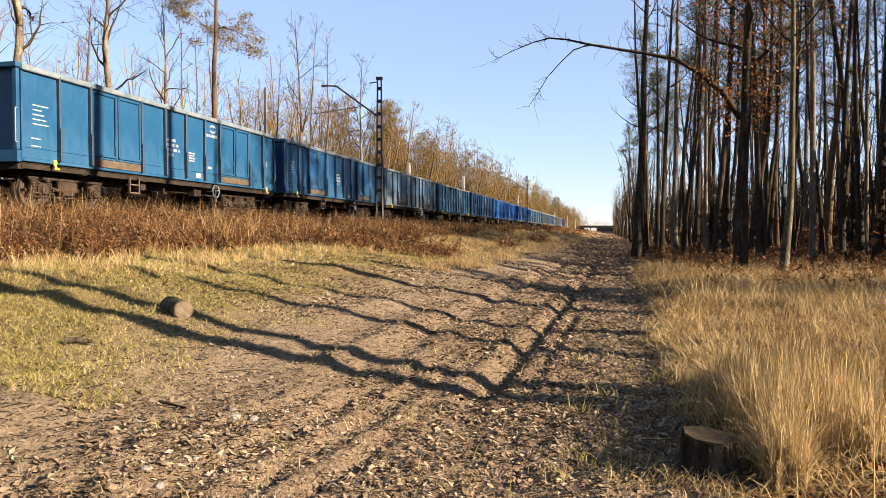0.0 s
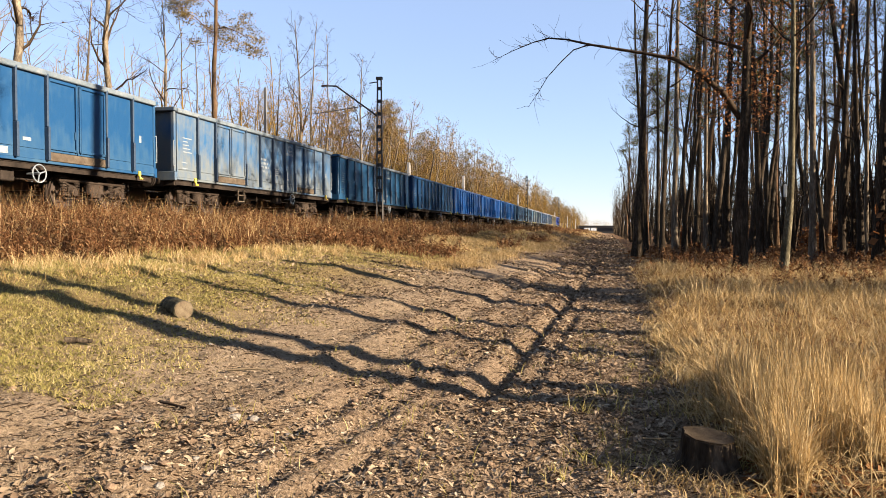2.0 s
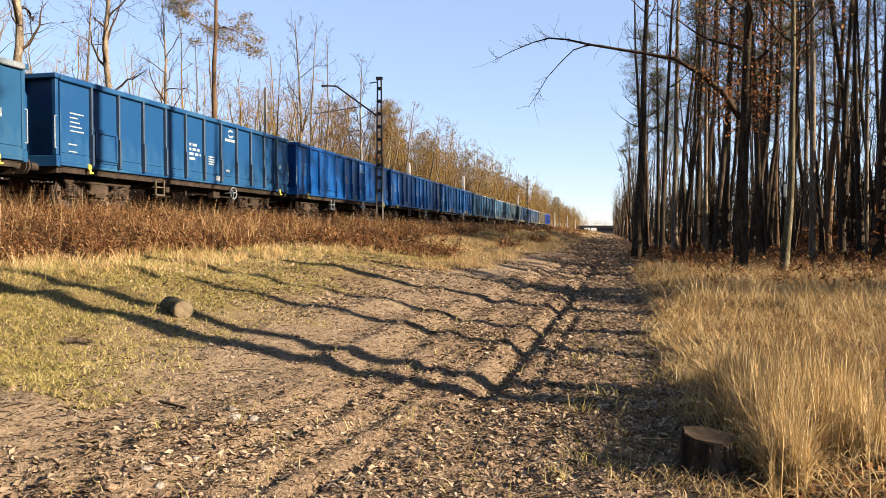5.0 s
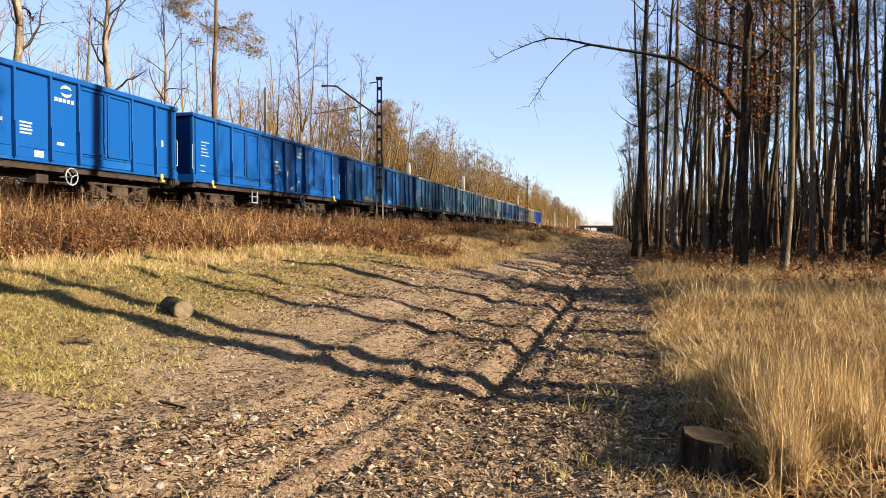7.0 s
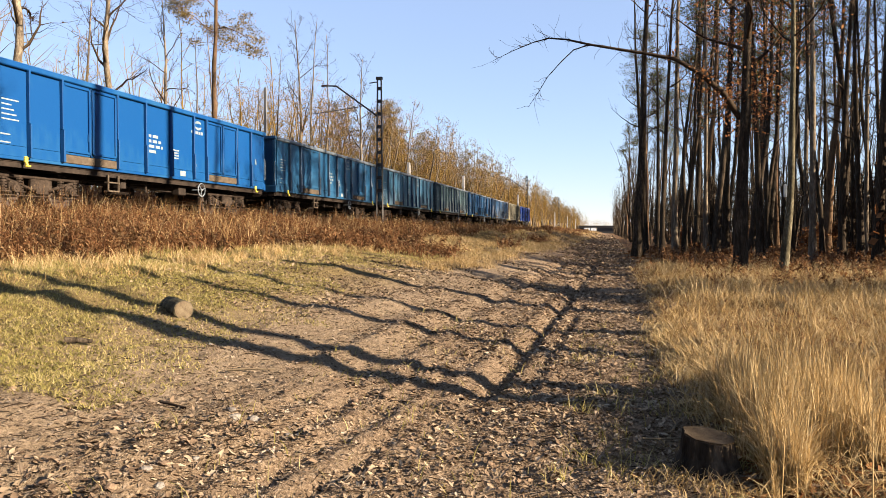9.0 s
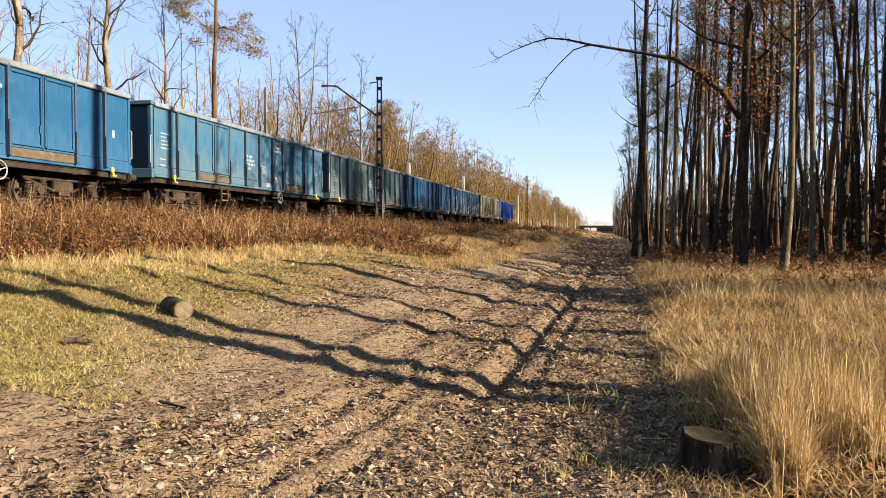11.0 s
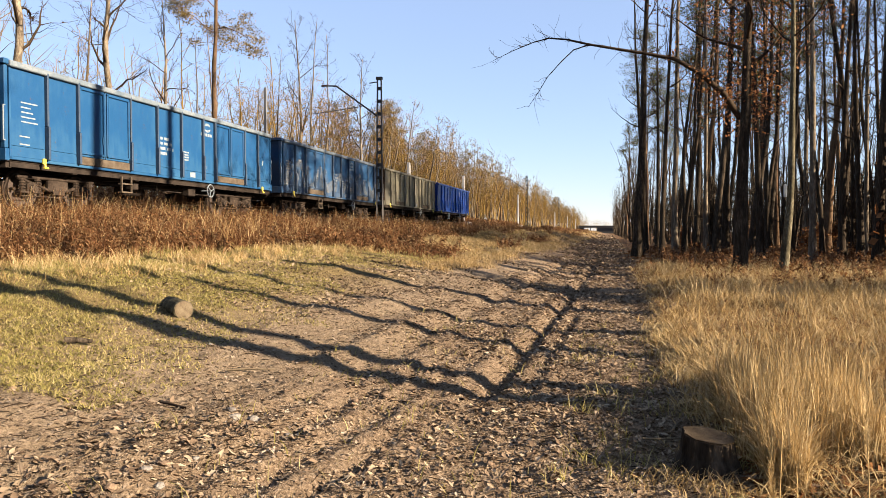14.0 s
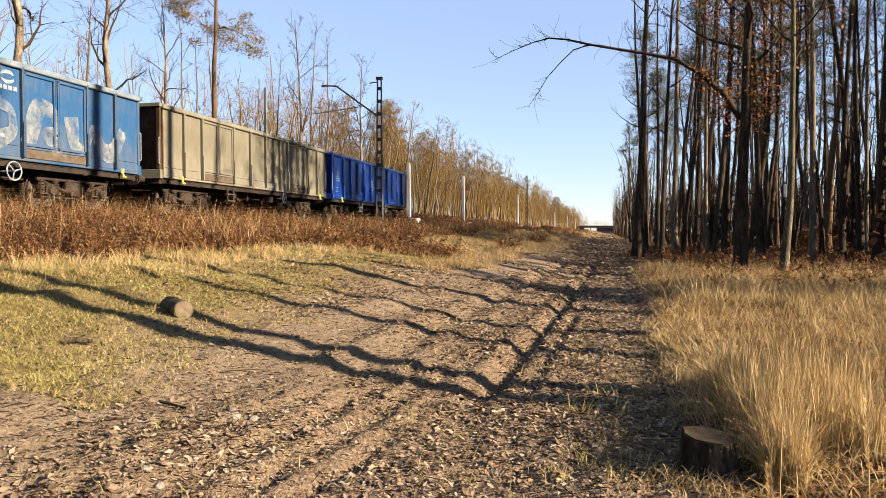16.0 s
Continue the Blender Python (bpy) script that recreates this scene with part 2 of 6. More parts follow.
# ---------------------------------------------------------------- mesh helpers
def mesh_from(name, verts, faces, mat, smooth=False):
    me = bpy.data.meshes.new(name)
    if isinstance(verts, np.ndarray):
        verts = np.ascontiguousarray(verts, dtype=np.float32)
        faces = np.asarray(faces, dtype=np.int32)
        k = faces.shape[1]
        me.vertices.add(len(verts))
        me.vertices.foreach_set("co", verts.ravel())
        me.loops.add(faces.size)
        me.loops.foreach_set("vertex_index", faces.ravel())
        me.polygons.add(len(faces))
        me.polygons.foreach_set("loop_start", np.arange(len(faces), dtype=np.int32) * k)
        me.update(calc_edges=True)
    else:
        me.from_pydata(verts, [], faces)
    me.materials.append(mat)
    if smooth:
        me.polygons.foreach_set("use_smooth", [True] * len(me.polygons))
    return me


def put(name, me, parent=None, label="", m=None):
    ob = new(name, me)
    if m is not None:
        ob.matrix_basis = m
    if parent is not None:
        ob.parent = parent
    if label:
        ob["label"] = label
    return ob


def part(name, bm, material, parent=None, label="", smooth=False):
    """Links a bmesh as one mesh object under a thing or a part."""
    me = bpy.data.meshes.new(name)
    bm.to_mesh(me)
    bm.free()
    me.materials.append(material)
    if smooth:
        me.polygons.foreach_set("use_smooth", [True] * len(me.polygons))
    return put(name, me, parent, label)


def add_box(bm, x0, x1, y0, y1, z0, z1, bevel=0.0):
    m = Matrix.Translation(((x0 + x1) / 2, (y0 + y1) / 2, (z0 + z1) / 2)) @ Matrix.Diagonal((x1 - x0, y1 - y0, z1 - z0, 1))
    r = bmesh.ops.create_cube(bm, size=1.0, matrix=m)
    if bevel:
        edges = list({e for v in r["verts"] for e in v.link_edges})
        bmesh.ops.bevel(bm, geom=edges, offset=bevel, segments=1, affect="EDGES")
    return bm


def box(x0, x1, y0, y1, z0, z1, bevel=0.0):
    return add_box(bmesh.new(), x0, x1, y0, y1, z0, z1, bevel)


def add_rod(bm, a, b, r0, r1=None, sides=8):
    a, b = Vector(a), Vector(b)
    d = b - a
    m = Matrix.Translation((a + b) / 2) @ d.to_track_quat("Z", "Y").to_matrix().to_4x4()
    bmesh.ops.create_cone(bm, cap_ends=True, segments=sides, radius1=r0, radius2=r0 if r1 is None else r1, depth=d.length, matrix=m)
    return bm


def tubes(lines, sides=5):
    """One mesh's arrays out of polylines of (points, radii)."""
    vs, fs, base = [], [], 0
    ang = np.arange(sides) * 2 * np.pi / sides
    for pts, rad in lines:
        pts = np.asarray(pts, float)
        rad = np.asarray(rad, float)
        n = len(pts)
        d = np.gradient(pts, axis=0)
        d /= np.linalg.norm(d, axis=1)[:, None] + 1e-9
        ref = np.where(np.abs(d[:, 2:3]) > 0.9, np.array([[1.0, 0, 0]]), np.array([[0, 0, 1.0]]))
        u = np.cross(d, ref)
        u /= np.linalg.norm(u, axis=1)[:, None] + 1e-9
        w = np.cross(d, u)
        ring = pts[:, None, :] + rad[:, None, None] * (np.cos(ang)[None, :, None] * u[:, None, :] + np.sin(ang)[None, :, None] * w[:, None, :])
        vs.append(ring.reshape(-1, 3))
        i = np.arange(n - 1)[:, None] * sides
        j = np.arange(sides)[None, :]
        k = (j + 1) % sides
        q = np.stack([i + j, i + k, i + sides + k, i + sides + j], axis=-1).reshape(-1, 4) + base
        fs.append(q)
        base += n * sides
    return np.concatenate(vs), np.concatenate(fs)


TABLE = np.random.RandomState(5).rand(256, 256)


def value_noise(x, y):
    xi, yi = np.floor(x).astype(int), np.floor(y).astype(int)
    fx, fy = x - xi, y - yi
    fx, fy = fx * fx * (3 - 2 * fx), fy * fy * (3 - 2 * fy)
    a, b = TABLE[xi % 256, yi % 256], TABLE[(xi + 1) % 256, yi % 256]
    c, d = TABLE[xi % 256, (yi + 1) % 256], TABLE[(xi + 1) % 256, (yi + 1) % 256]
    return (a * (1 - fx) + b * fx) * (1 - fy) + (c * (1 - fx) + d * fx) * fy - 0.5


# ---------------------------------------------------------------- ground
RAIL_X, RAIL_Z = -14.63, 2.15
PROFILE_X = [-60, -30, -20, -18.6, -17.4, -17.0, -12.2, -11.4, -10.2, -9.0, -7.5, -6.0, -5.0, -4.1, -2.9, -1.9, -1.0, 0.6, 1.6, 3.0, 60]
PROFILE_Z = [2.9, 2.8, 2.75, 2.6, 1.8, 1.72, 1.72, 1.60, 1.24, 1.08, 0.92, 0.72, 0.56, 0.44, 0.27, 0.10, 0.0, 0.0, 0.09, 0.12, 0.2]


def height(x, y):
    """The lie of the land: track bed, bank, verge, rutted track, forest floor."""
    x, y = np.asarray(x, float), np.asarray(y, float)
    xs = x + 0.5 * value_noise(y * 0.13 + 3, x * 0.05) * np.clip((x + 12) / 3, 0, 1) * np.clip((4 - x) / 3, 0, 1)
    z = np.interp(xs, PROFILE_X, PROFILE_Z)
    lane = np.clip((x + 8.5) / 2, 0, 1) * np.clip((1.2 - x) / 0.8, 0, 1)
    # old parallel ruts on the verge side
    fade = 0.45 + 0.9 * (value_noise(x * 0.25, y * 0.16) + 0.3)
    z = z + lane * 0.045 * np.sin(x * 4.6 + 0.9 * value_noise(y * 0.2, x * 0.1) * 4) * fade * np.clip((-1.9 - x) / 0.6, 0, 1) * np.clip((19 - y) / 8, 0, 1)
    # deep wheel ruts and the ridge between them
    for cx, w, d, y0, y1, slope in ((-1.14, 0.15, 0.095, 6.2, 60, 0.028), (-0.80, 0.09, 0.06, 6.6, 24, 0.028), (-2.55, 0.20, 0.07, 6.0, 60, 0.028), (-1.68, 0.075, 0.034, 2.0, 9.0, 0.098), (-1.38, 0.065, 0.030, 2.0, 7.0, 0.09), (-2.0, 0.08, 0.026, 2.0, 9.0, 0.1), (-2.3, 0.07, 0.022, 2.0, 8.0, 0.1)):
        c = cx + slope * (y - 7) + 0.06 * value_noise(y * 0.35, cx * 3.0) - 0.0003 * (y - 7) ** 2
        on = np.clip((y - y0) / 1.2, 0, 1) * np.clip((y1 - y) / (0.3 * y1), 0, 1)
        g = (x - c) / w
        z = z - d * np.exp(-g * g) * on + 0.4 * d * np.exp(-((np.abs(g) - 1.9) / 0.7) ** 2) * on
    rough = np.clip((x + 11.5) / 1.5, 0, 1)
    z = z + rough * (0.10 * value_noise(x * 0.5, y * 0.5) + 0.05 * value_noise(x * 1.7 + 9, y * 1.7) * np.clip((60 - y) / 30, 0, 1) + 0.03 * value_noise(x * 5.1, y * 5.1 + 4) * np.clip((24 - y) / 10, 0, 1))
    # old spoil heaps along the bank farther on
    heaps = np.clip((y - 30) / 25, 0, 1) * np.clip((x + 11.4) / 1.2, 0, 1) * np.clip((-3.6 - x) / 2.0, 0, 1)
    z = z + heaps * np.maximum(0, 0.15 + 1.5 * value_noise(x * 0.42 + 30, y * 0.17) + 0.5 * value_noise(x * 1.1, y * 0.5))
    near = np.clip((16 - y) / 8, 0, 1) * rough
    z = z + near * (0.04 * value_noise(x * 13, y * 13) + 0.024 * value_noise(x * 24 + 7, y * 24))
    return z


def spaced(stops):
    """Grid lines: (start, end, step at the start, step at the end) pieces joined."""
    out = []
    for a, b, s, e in stops:
        p = a
        while p < b - 1e-6:
            out.append(p)
            p += s + (e - s) * (p - a) / (b - a)
    out.append(stops[-1][1])
    return np.array(out)


def build_ground():
    gx = spaced([(-1500, -60, 300, 30), (-60, -20, 6, 1.0), (-20, -9, 0.5, 0.12), (-9, -4.5, 0.12, 0.055), (-4.5, 2.2, 0.045, 0.045), (2.2, 8, 0.08, 0.5), (8, 60, 0.8, 8), (60, 1500, 30, 300)])
    gy = spaced([(-300, -10, 60, 4), (-10, 2.4, 1.5, 0.12), (2.4, 12, 0.04, 0.07), (12, 30, 0.08, 0.2), (30, 120, 0.2, 1.5), (120, 700, 3, 30), (700, 3500, 60, 500)])
    xx, yy = np.meshgrid(gx, gy)
    zz = height(xx, yy)
    nx, ny = len(gx), len(gy)
    i = (np.arange(ny - 1)[:, None] * nx + np.arange(nx - 1)[None, :])
    f = np.stack([i, i + 1, i + nx + 1, i + nx], axis=-1).reshape(-1, 4)
    me = mesh_from("ground", np.stack([xx, yy, zz], -1).reshape(-1, 3), f, M["soil"], True)
    return tagged(put("ground", me), "rutted sandy woodland track with leaf litter, verge and bank", "ground", kind="structure")


build_ground()


# ---------------------------------------------------------------- railway line
def build_line():
    y0, y1 = -30.0, 900.0
    ys = spaced([(y0, 60, 0.8, 0.8), (60, y1, 4, 60)])
    rs = np.random.RandomState(3)
    cs = np.linspace(-2.7, 2.7, 41)
    cz = np.interp(cs, [-2.7, -1.75, 1.75, 2.7], [-0.52, -0.19, -0.19, -0.52])
    xx, yy = np.meshgrid(cs, ys)
    zz = np.broadcast_to(cz, xx.shape) + 0.05 * (rs.rand(*xx.shape) - 0.5)
    n = len(cs)
    i = (np.arange(len(ys) - 1)[:, None] * n + np.arange(n - 1)[None, :])
    f = np.stack([i, i + 1, i + n + 1, i + n], -1).reshape(-1, 4)
    me = mesh_from("ballast", np.stack([xx + RAIL_X, yy, zz + RAIL_Z], -1).reshape(-1, 3), f, M["ballast"])
    tagged(put("ballast_bed", me), "grey-brown crushed stone ballast under the rails", "ballast", kind="structure")
    track = tagged(new("railway_track"), "rusty steel rails on concrete sleepers in ballast", "track", kind="structure")
    track.location = (RAIL_X, 0, RAIL_Z)
    for side in (-1, 1):
        x = side * 0.7525
        bm = bmesh.new()
        add_box(bm, x - 0.036, x + 0.036, y0, y1, -0.04, 0.0, 0.008)
        add_box(bm, x - 0.009, x + 0.009, y0, y1, -0.142, -0.038)
        add_box(bm, x - 0.07, x + 0.07, y0, y1, -0.165, -0.14)
        part("rail", bm, M["rail"], track)
    me = None
    for k in range(150):
        if me is None:
            bm = box(-1.3, 1.3, -0.13, 0.13, -0.36, -0.168, 0.02)
            s = part("sleeper", bm, M["sleeper"], track)
            me = s.data
        else:
            s = put("sleeper", me, track)
        s.location = (0, 2.0 + 0.6 * k, 0)


build_line()


# ---------------------------------------------------------------- the goods train
LEN, HALF, Z0, Z1 = 12.9, 1.5, 1.10, 3.30
PAINTS = {
    "mid_blue": paint("worn_mid_blue_paint", (0.005746, 0.04127, 0.09423), (0.01376, 0.05828, 0.112), 0.5, 0.12),
    "dull_blue": paint("dull_blue_paint", (0.00499, 0.03644, 0.09675), (0.02056, 0.05828, 0.1018), 0.45, 0.25),
    "patchy": paint("blue_and_grey_patchy_paint", (0.0084, 0.058, 0.141), (0.088, 0.1, 0.1), 0.7, 0.2, 0.5),
    "sky_blue": paint("plain_sky_blue_paint", (0.005292, 0.03606, 0.08354), (0.01429, 0.04929, 0.08936), 0.35, 0.05),
    "deep_blue": paint("deep_blue_paint", (0.002797, 0.02933, 0.08641), (0.008014, 0.04694, 0.1009), 0.4, 0.12),
    "new_blue": paint("fresh_bright_blue_paint", (0.0009678, 0.03483, 0.1396), (0.001814, 0.043, 0.1478), 0.2, 0.0, 0.32),
    "bright_blue": paint("bright_blue_paint", (0.001989, 0.03709, 0.1282), (0.004838, 0.0519, 0.1333), 0.35, 0.05, 0.36),
    "pale_blue": paint("bleached_pale_blue_paint", (0.008921, 0.0567, 0.109), (0.04234, 0.07258, 0.09297), 0.62, 0.32, 0.55),
    "grey_green": paint("grey_green_weathered_paint", (0.02245, 0.04838, 0.05594), (0.05594, 0.0688, 0.07711), 0.55, 0.38, 0.6),
    "rust_blue": paint("blue_paint_with_rust_runs", (0.005746, 0.04127, 0.107), (0.01376, 0.06079, 0.1223), 0.45, 0.42),
    "grimy_blue": paint("grimy_blue_paint", (0.006804, 0.04127, 0.1018), (0.04536, 0.05746, 0.07333), 0.5, 0.4, 0.55),
    "khaki": paint("grey_khaki_paint", (0.07631, 0.06854, 0.04577), (0.1159, 0.1068, 0.07933), 0.55, 0.4, 0.65),
    "royal_blue": paint("royal_blue_paint", (0.002016, 0.01959, 0.1228), (0.003108, 0.028, 0.1404), 0.25, 0.03, 0.35),
}
SHARED = {}


def shared(key, make):
    if key not in SHARED:
        bm = make()
        me = bpy.data.meshes.new(key)
        bm.to_mesh(me)
        bm.free()
        SHARED[key] = me
    return SHARED[key]


def piece(key, make, material, parent, name, at=(0, 0, 0), label=""):
    """A part whose mesh is shared by all wagons that carry the same paint."""
    k = key + "_" + material.name
    if k not in SHARED:
        me = shared(key, make).copy()
        me.materials.append(material)
        SHARED[k] = me
    ob = put(name, SHARED[k], parent, label)
    ob.location = at
    return ob


def bay_panel(w, z0, z1):
    """A pressed side sheet with a lower lip and a raised border."""
    bm = bmesh.new()
    add_box(bm, -0.02, 0.02, 0, w, z0, z1)
    add_box(bm, 0.02, 0.045, 0.05, w - 0.05, z0, z0 + 0.20, 0.008)
    add_box(bm, 0.02, 0.038, 0.05, w - 0.05, z0 + 0.25, z0 + 0.285, 0.006)
    return bm


def leaf_door(w, z0, z1):
    bm = bmesh.new()
    add_box(bm, -0.02, 0.035, 0.02, w - 0.02, z0, z1, 0.008)
    for a, b, c, d in ((0.04, w - 0.04, z1 - 0.13, z1 - 0.07), (0.04, w - 0.04, z0 + 0.06, z0 + 0.12), (0.04, 0.10, z0 + 0.06, z1 - 0.07), (w - 0.10, w - 0.04, z0 + 0.06, z1 - 0.07)):
        add_box(bm, 0.035, 0.075, a, b, c, d, 0.006)
    return bm


def post_shape(z0, z1):
    """A tapered hat-section stanchion."""
    bm = bmesh.new()
    add_box(bm, 0.02, 0.15, -0.034, 0.034, z0, z0 + 0.8, 0.012)
    add_box(bm, 0.02, 0.115, -0.030, 0.030, z0 + 0.8, z1, 0.012)
    return bm


def ring_wheel():
    bm = bmesh.new()
    n, R = 20, 0.21
    for k in range(n):
        a, b = 2 * math.pi * k / n, 2 * math.pi * (k + 1) / n
        add_rod(bm, (0, R * math.cos(a), R * math.sin(a)), (0, R * math.cos(b), R * math.sin(b)), 0.017, None, 5)
    for k in range(3):
        a = 2 * math.pi * k / 3 + 0.3
        add_rod(bm, (0, 0, 0), (0, R * math.cos(a), R * math.sin(a)), 0.014, None, 5)
    add_rod(bm, (-0.35, 0, 0), (0.03, 0, 0), 0.025, None, 6)
    return bm


def bogie_frame():
    """Pressed side frames with axle boxes, coil springs, bolster, brake blocks and beams."""
    bm = bmesh.new()
    for s in (-1, 1):
        x = s * 1.0
        add_box(bm, x - 0.05, x + 0.05, -1.30, 1.30, 0.72, 0.82, 0.02)
        add_box(bm, x - 0.06, x + 0.06, -0.34, 0.34, 0.44, 0.72, 0.03)
        add_box(bm, x + s * 0.05 - 0.02, x + s * 0.05 + 0.02, -0.20, 0.20, 0.36, 0.60, 0.01)
        for y in (-0.9, 0.9):
            add_box(bm, x - 0.10, x + 0.10, y - 0.13, y + 0.13, 0.33, 0.62, 0.04)
            add_rod(bm, (x + s * 0.10, y, 0.46), (x + s * 0.17, y, 0.46), 0.115, 0.10, 14)
            add_rod(bm, (x + s * 0.17, y, 0.46), (x + s * 0.185, y, 0.46), 0.05, 0.04, 8)
            for dy in (-0.24, 0.24):
                for q in range(5):
                    add_rod(bm, (x, y + dy, 0.42 + 0.065 * q), (x, y + dy, 0.455 + 0.065 * q), 0.085, None, 9)
                add_rod(bm, (x, y + dy, 0.40), (x, y + dy, 0.74), 0.05, None, 6)
            add_box(bm, x - 0.09, x + 0.09, y - 0.35, y + 0.35, 0.37, 0.41, 0.01)
            for dy in (-0.56, 0.56):
                add_box(bm, s * 0.75 - 0.05, s * 0.75 + 0.05, y + dy - 0.035, y + dy + 0.035, 0.30, 0.62, 0.01)
                add_rod(bm, (s * 0.80, y + dy, 0.46), (s * 0.88, y + dy * 0.9, 0.80), 0.022, None, 6)
        add_rod(bm, (x, -1.27, 0.74), (x, -0.32, 0.48), 0.04, None, 6)
        add_rod(bm, (x, 1.27, 0.74), (x, 0.32, 0.48), 0.04, None, 6)
        add_rod(bm, (x + s * 0.08, -1.25, 0.30), (x + s * 0.08, 1.25, 0.30), 0.016, None, 6)
    add_box(bm, -1.0, 1.0, -0.2, 0.2, 0.55, 0.80, 0.03)
    for y in (-1.3, 1.3, -0.5, 0.5):
        add_rod(bm, (-0.95, y, 0.46), (0.95, y, 0.46), 0.04, None, 6)
    return bm


def wheelset():
    bm = bmesh.new()
    add_rod(bm, (-0.95, 0, 0), (0.95, 0, 0), 0.08, None, 10)
    for s in (-1, 1):
        x = s * 0.75
        add_rod(bm, (x - 0.06, 0, 0), (x + 0.06, 0, 0), 0.46, 0.455, 28)
        add_rod(bm, (x - s * 0.06, 0, 0), (x - s * 0.09, 0, 0), 0.49, None, 28)
        for k in range(3):
            a = 2 * math.pi * k / 3
            add_rod(bm, (x + s * 0.055, 0.28 * math.cos(a), 0.28 * math.sin(a)), (x + s * 0.068, 0.28 * math.cos(a), 0.28 * math.sin(a)), 0.05, None, 8)
    return bm


def underframe():
    bm = bmesh.new()
    add_box(bm, -0.22, 0.22, -0.1, LEN + 0.1, 0.86, 1.10, 0.02)
    add_box(bm, -1.42, 1.42, 0.0, LEN, 1.04, 1.12)
    for y in (0.0, 2.1, 4.6, 6.45, 8.3, 10.8, LEN - 0.16):
        add_box(bm, -1.38, 1.38, y, y + 0.16, 0.90, 1.08)
    add_box(bm, -1.40, -1.28, 0.1, LEN - 0.1, 0.92, 1.10)
    add_box(bm, 1.28, 1.40, 0.1, LEN - 0.1, 0.92, 1.10)
    return bm


def brake_gear():
    bm = bmesh.new()
    add_rod(bm, (0.45, 5.2, 0.72), (0.45, 5.95, 0.72), 0.19, None, 14)
    add_rod(bm, (-0.5, 6.4, 0.70), (-0.5, 7.4, 0.70), 0.22, None, 14)
    add_rod(bm, (0.9, 3.6, 0.78), (0.9, 9.3, 0.70), 0.025, None, 6)
    add_box(bm, 0.95, 1.2, 4.75, 5.0, 0.66, 0.92, 0.02)
    add_box(bm, 0.95, 1.2, 7.6, 8.0, 0.62, 0.92, 0.02)
    add_rod(bm, (1.05, 6.1, 0.62), (1.05, 6.1, 1.0), 0.03, None, 6)
    return bm


def buffer_shape():
    bm = bmesh.new()
    add_box(bm, -0.17, 0.17, -0.03, 0.0, -0.17, 0.17, 0.01)
    add_rod(bm, (0, 0, 0), (0, -0.32, 0), 0.10, None, 12)
    add_rod(bm, (0, -0.30, 0), (0, -0.50, 0), 0.075, None, 12)
    add_rod(bm, (0, -0.50, 0), (0, -0.54, 0), 0.22, 0.21, 20)
    return bm


def coupling_shape():
    bm = bmesh.new()
    add_box(bm, -0.05, 0.05, -0.42, 0.05, -0.07, 0.07, 0.02)
    add_rod(bm, (-0.10, -0.40, -0.06), (0.10, -0.40, -0.06), 0.03, None, 6)
    for s in (-0.09, 0.09):
        add_rod(bm, (s, -0.40, -0.06), (s, -0.55, -0.38), 0.022, None, 6)
    add_rod(bm, (-0.10, -0.55, -0.38), (0.10, -0.55, -0.38), 0.025, None, 6)
    return bm


def end_wall():
    bm = bmesh.new()
    add_box(bm, -HALF, HALF, 0.0, 0.05, Z0, Z1)
    return bm


def grab_rail():
    bm = bmesh.new()
    add_rod(bm, (0, 0, 0), (0, 0, 0.78), 0.014, None, 6)
    for z in (0.0, 0.78):
        add_rod(bm, (0, 0, z), (-0.02, 0.12, z), 0.014, None, 6)
    return bm


def step_frame():
    bm = bmesh.new()
    for y in (0, 0.42):
        add_box(bm, -0.02, 0.02, y - 0.02, y + 0.02, -0.45, 0.0)
    for z in (-0.45, -0.22):
        add_box(bm, -0.10, 0.03, -0.02, 0.44, z, z + 0.035)
    return bm


def tie_hook():
    bm = bmesh.new()
    add_box(bm, 0, 0.06, -0.05, 0.05, -0.04, 0.10, 0.015)
    add_rod(bm, (0.04, 0, -0.04), (0.08, 0, -0.14), 0.03, None, 6)
    add_rod(bm, (0.08, -0.07, -0.12), (0.08, 0.07, -0.12), 0.025, None, 6)
    return bm


def bars(rows):
    """Rows of small raised painted bars: (along, up, width, height)."""
    bm = bmesh.new()
    for y, z, w, h in rows:
        add_box(bm, 0.0, 0.004, y, y + w, z, z + h)
    return bm


def word_bars():
    """Marks on a side: (along, up, width, height) of each short bar."""
    rows = []
    for k, wds in enumerate(((0.12, 0.26), (0.12, 0.20, 0.14), (0.26, 0.2, 0.07), (0.34,))):
        y = 5.65
        for wd in wds:
            rows.append((y, 2.22 - 0.15 * k, wd, 0.085))
            y += wd + 0.07
    rows += [(6.8, 1.95 - 0.08 * k, 0.38 - 0.03 * (k % 2), 0.045) for k in range(4)]
    rows += [(0.35, 2.40 - 0.11 * k, 0.50 - 0.07 * ((k * 3) % 4), 0.032) for k in range(5)]
    rows += [(0.30, 1.62, 0.30, 0.03), (0.30, 1.44, 0.30, 0.03), (7.95, 1.56, 0.25, 0.08), (12.2, 2.0, 0.10, 0.2)]
    return rows


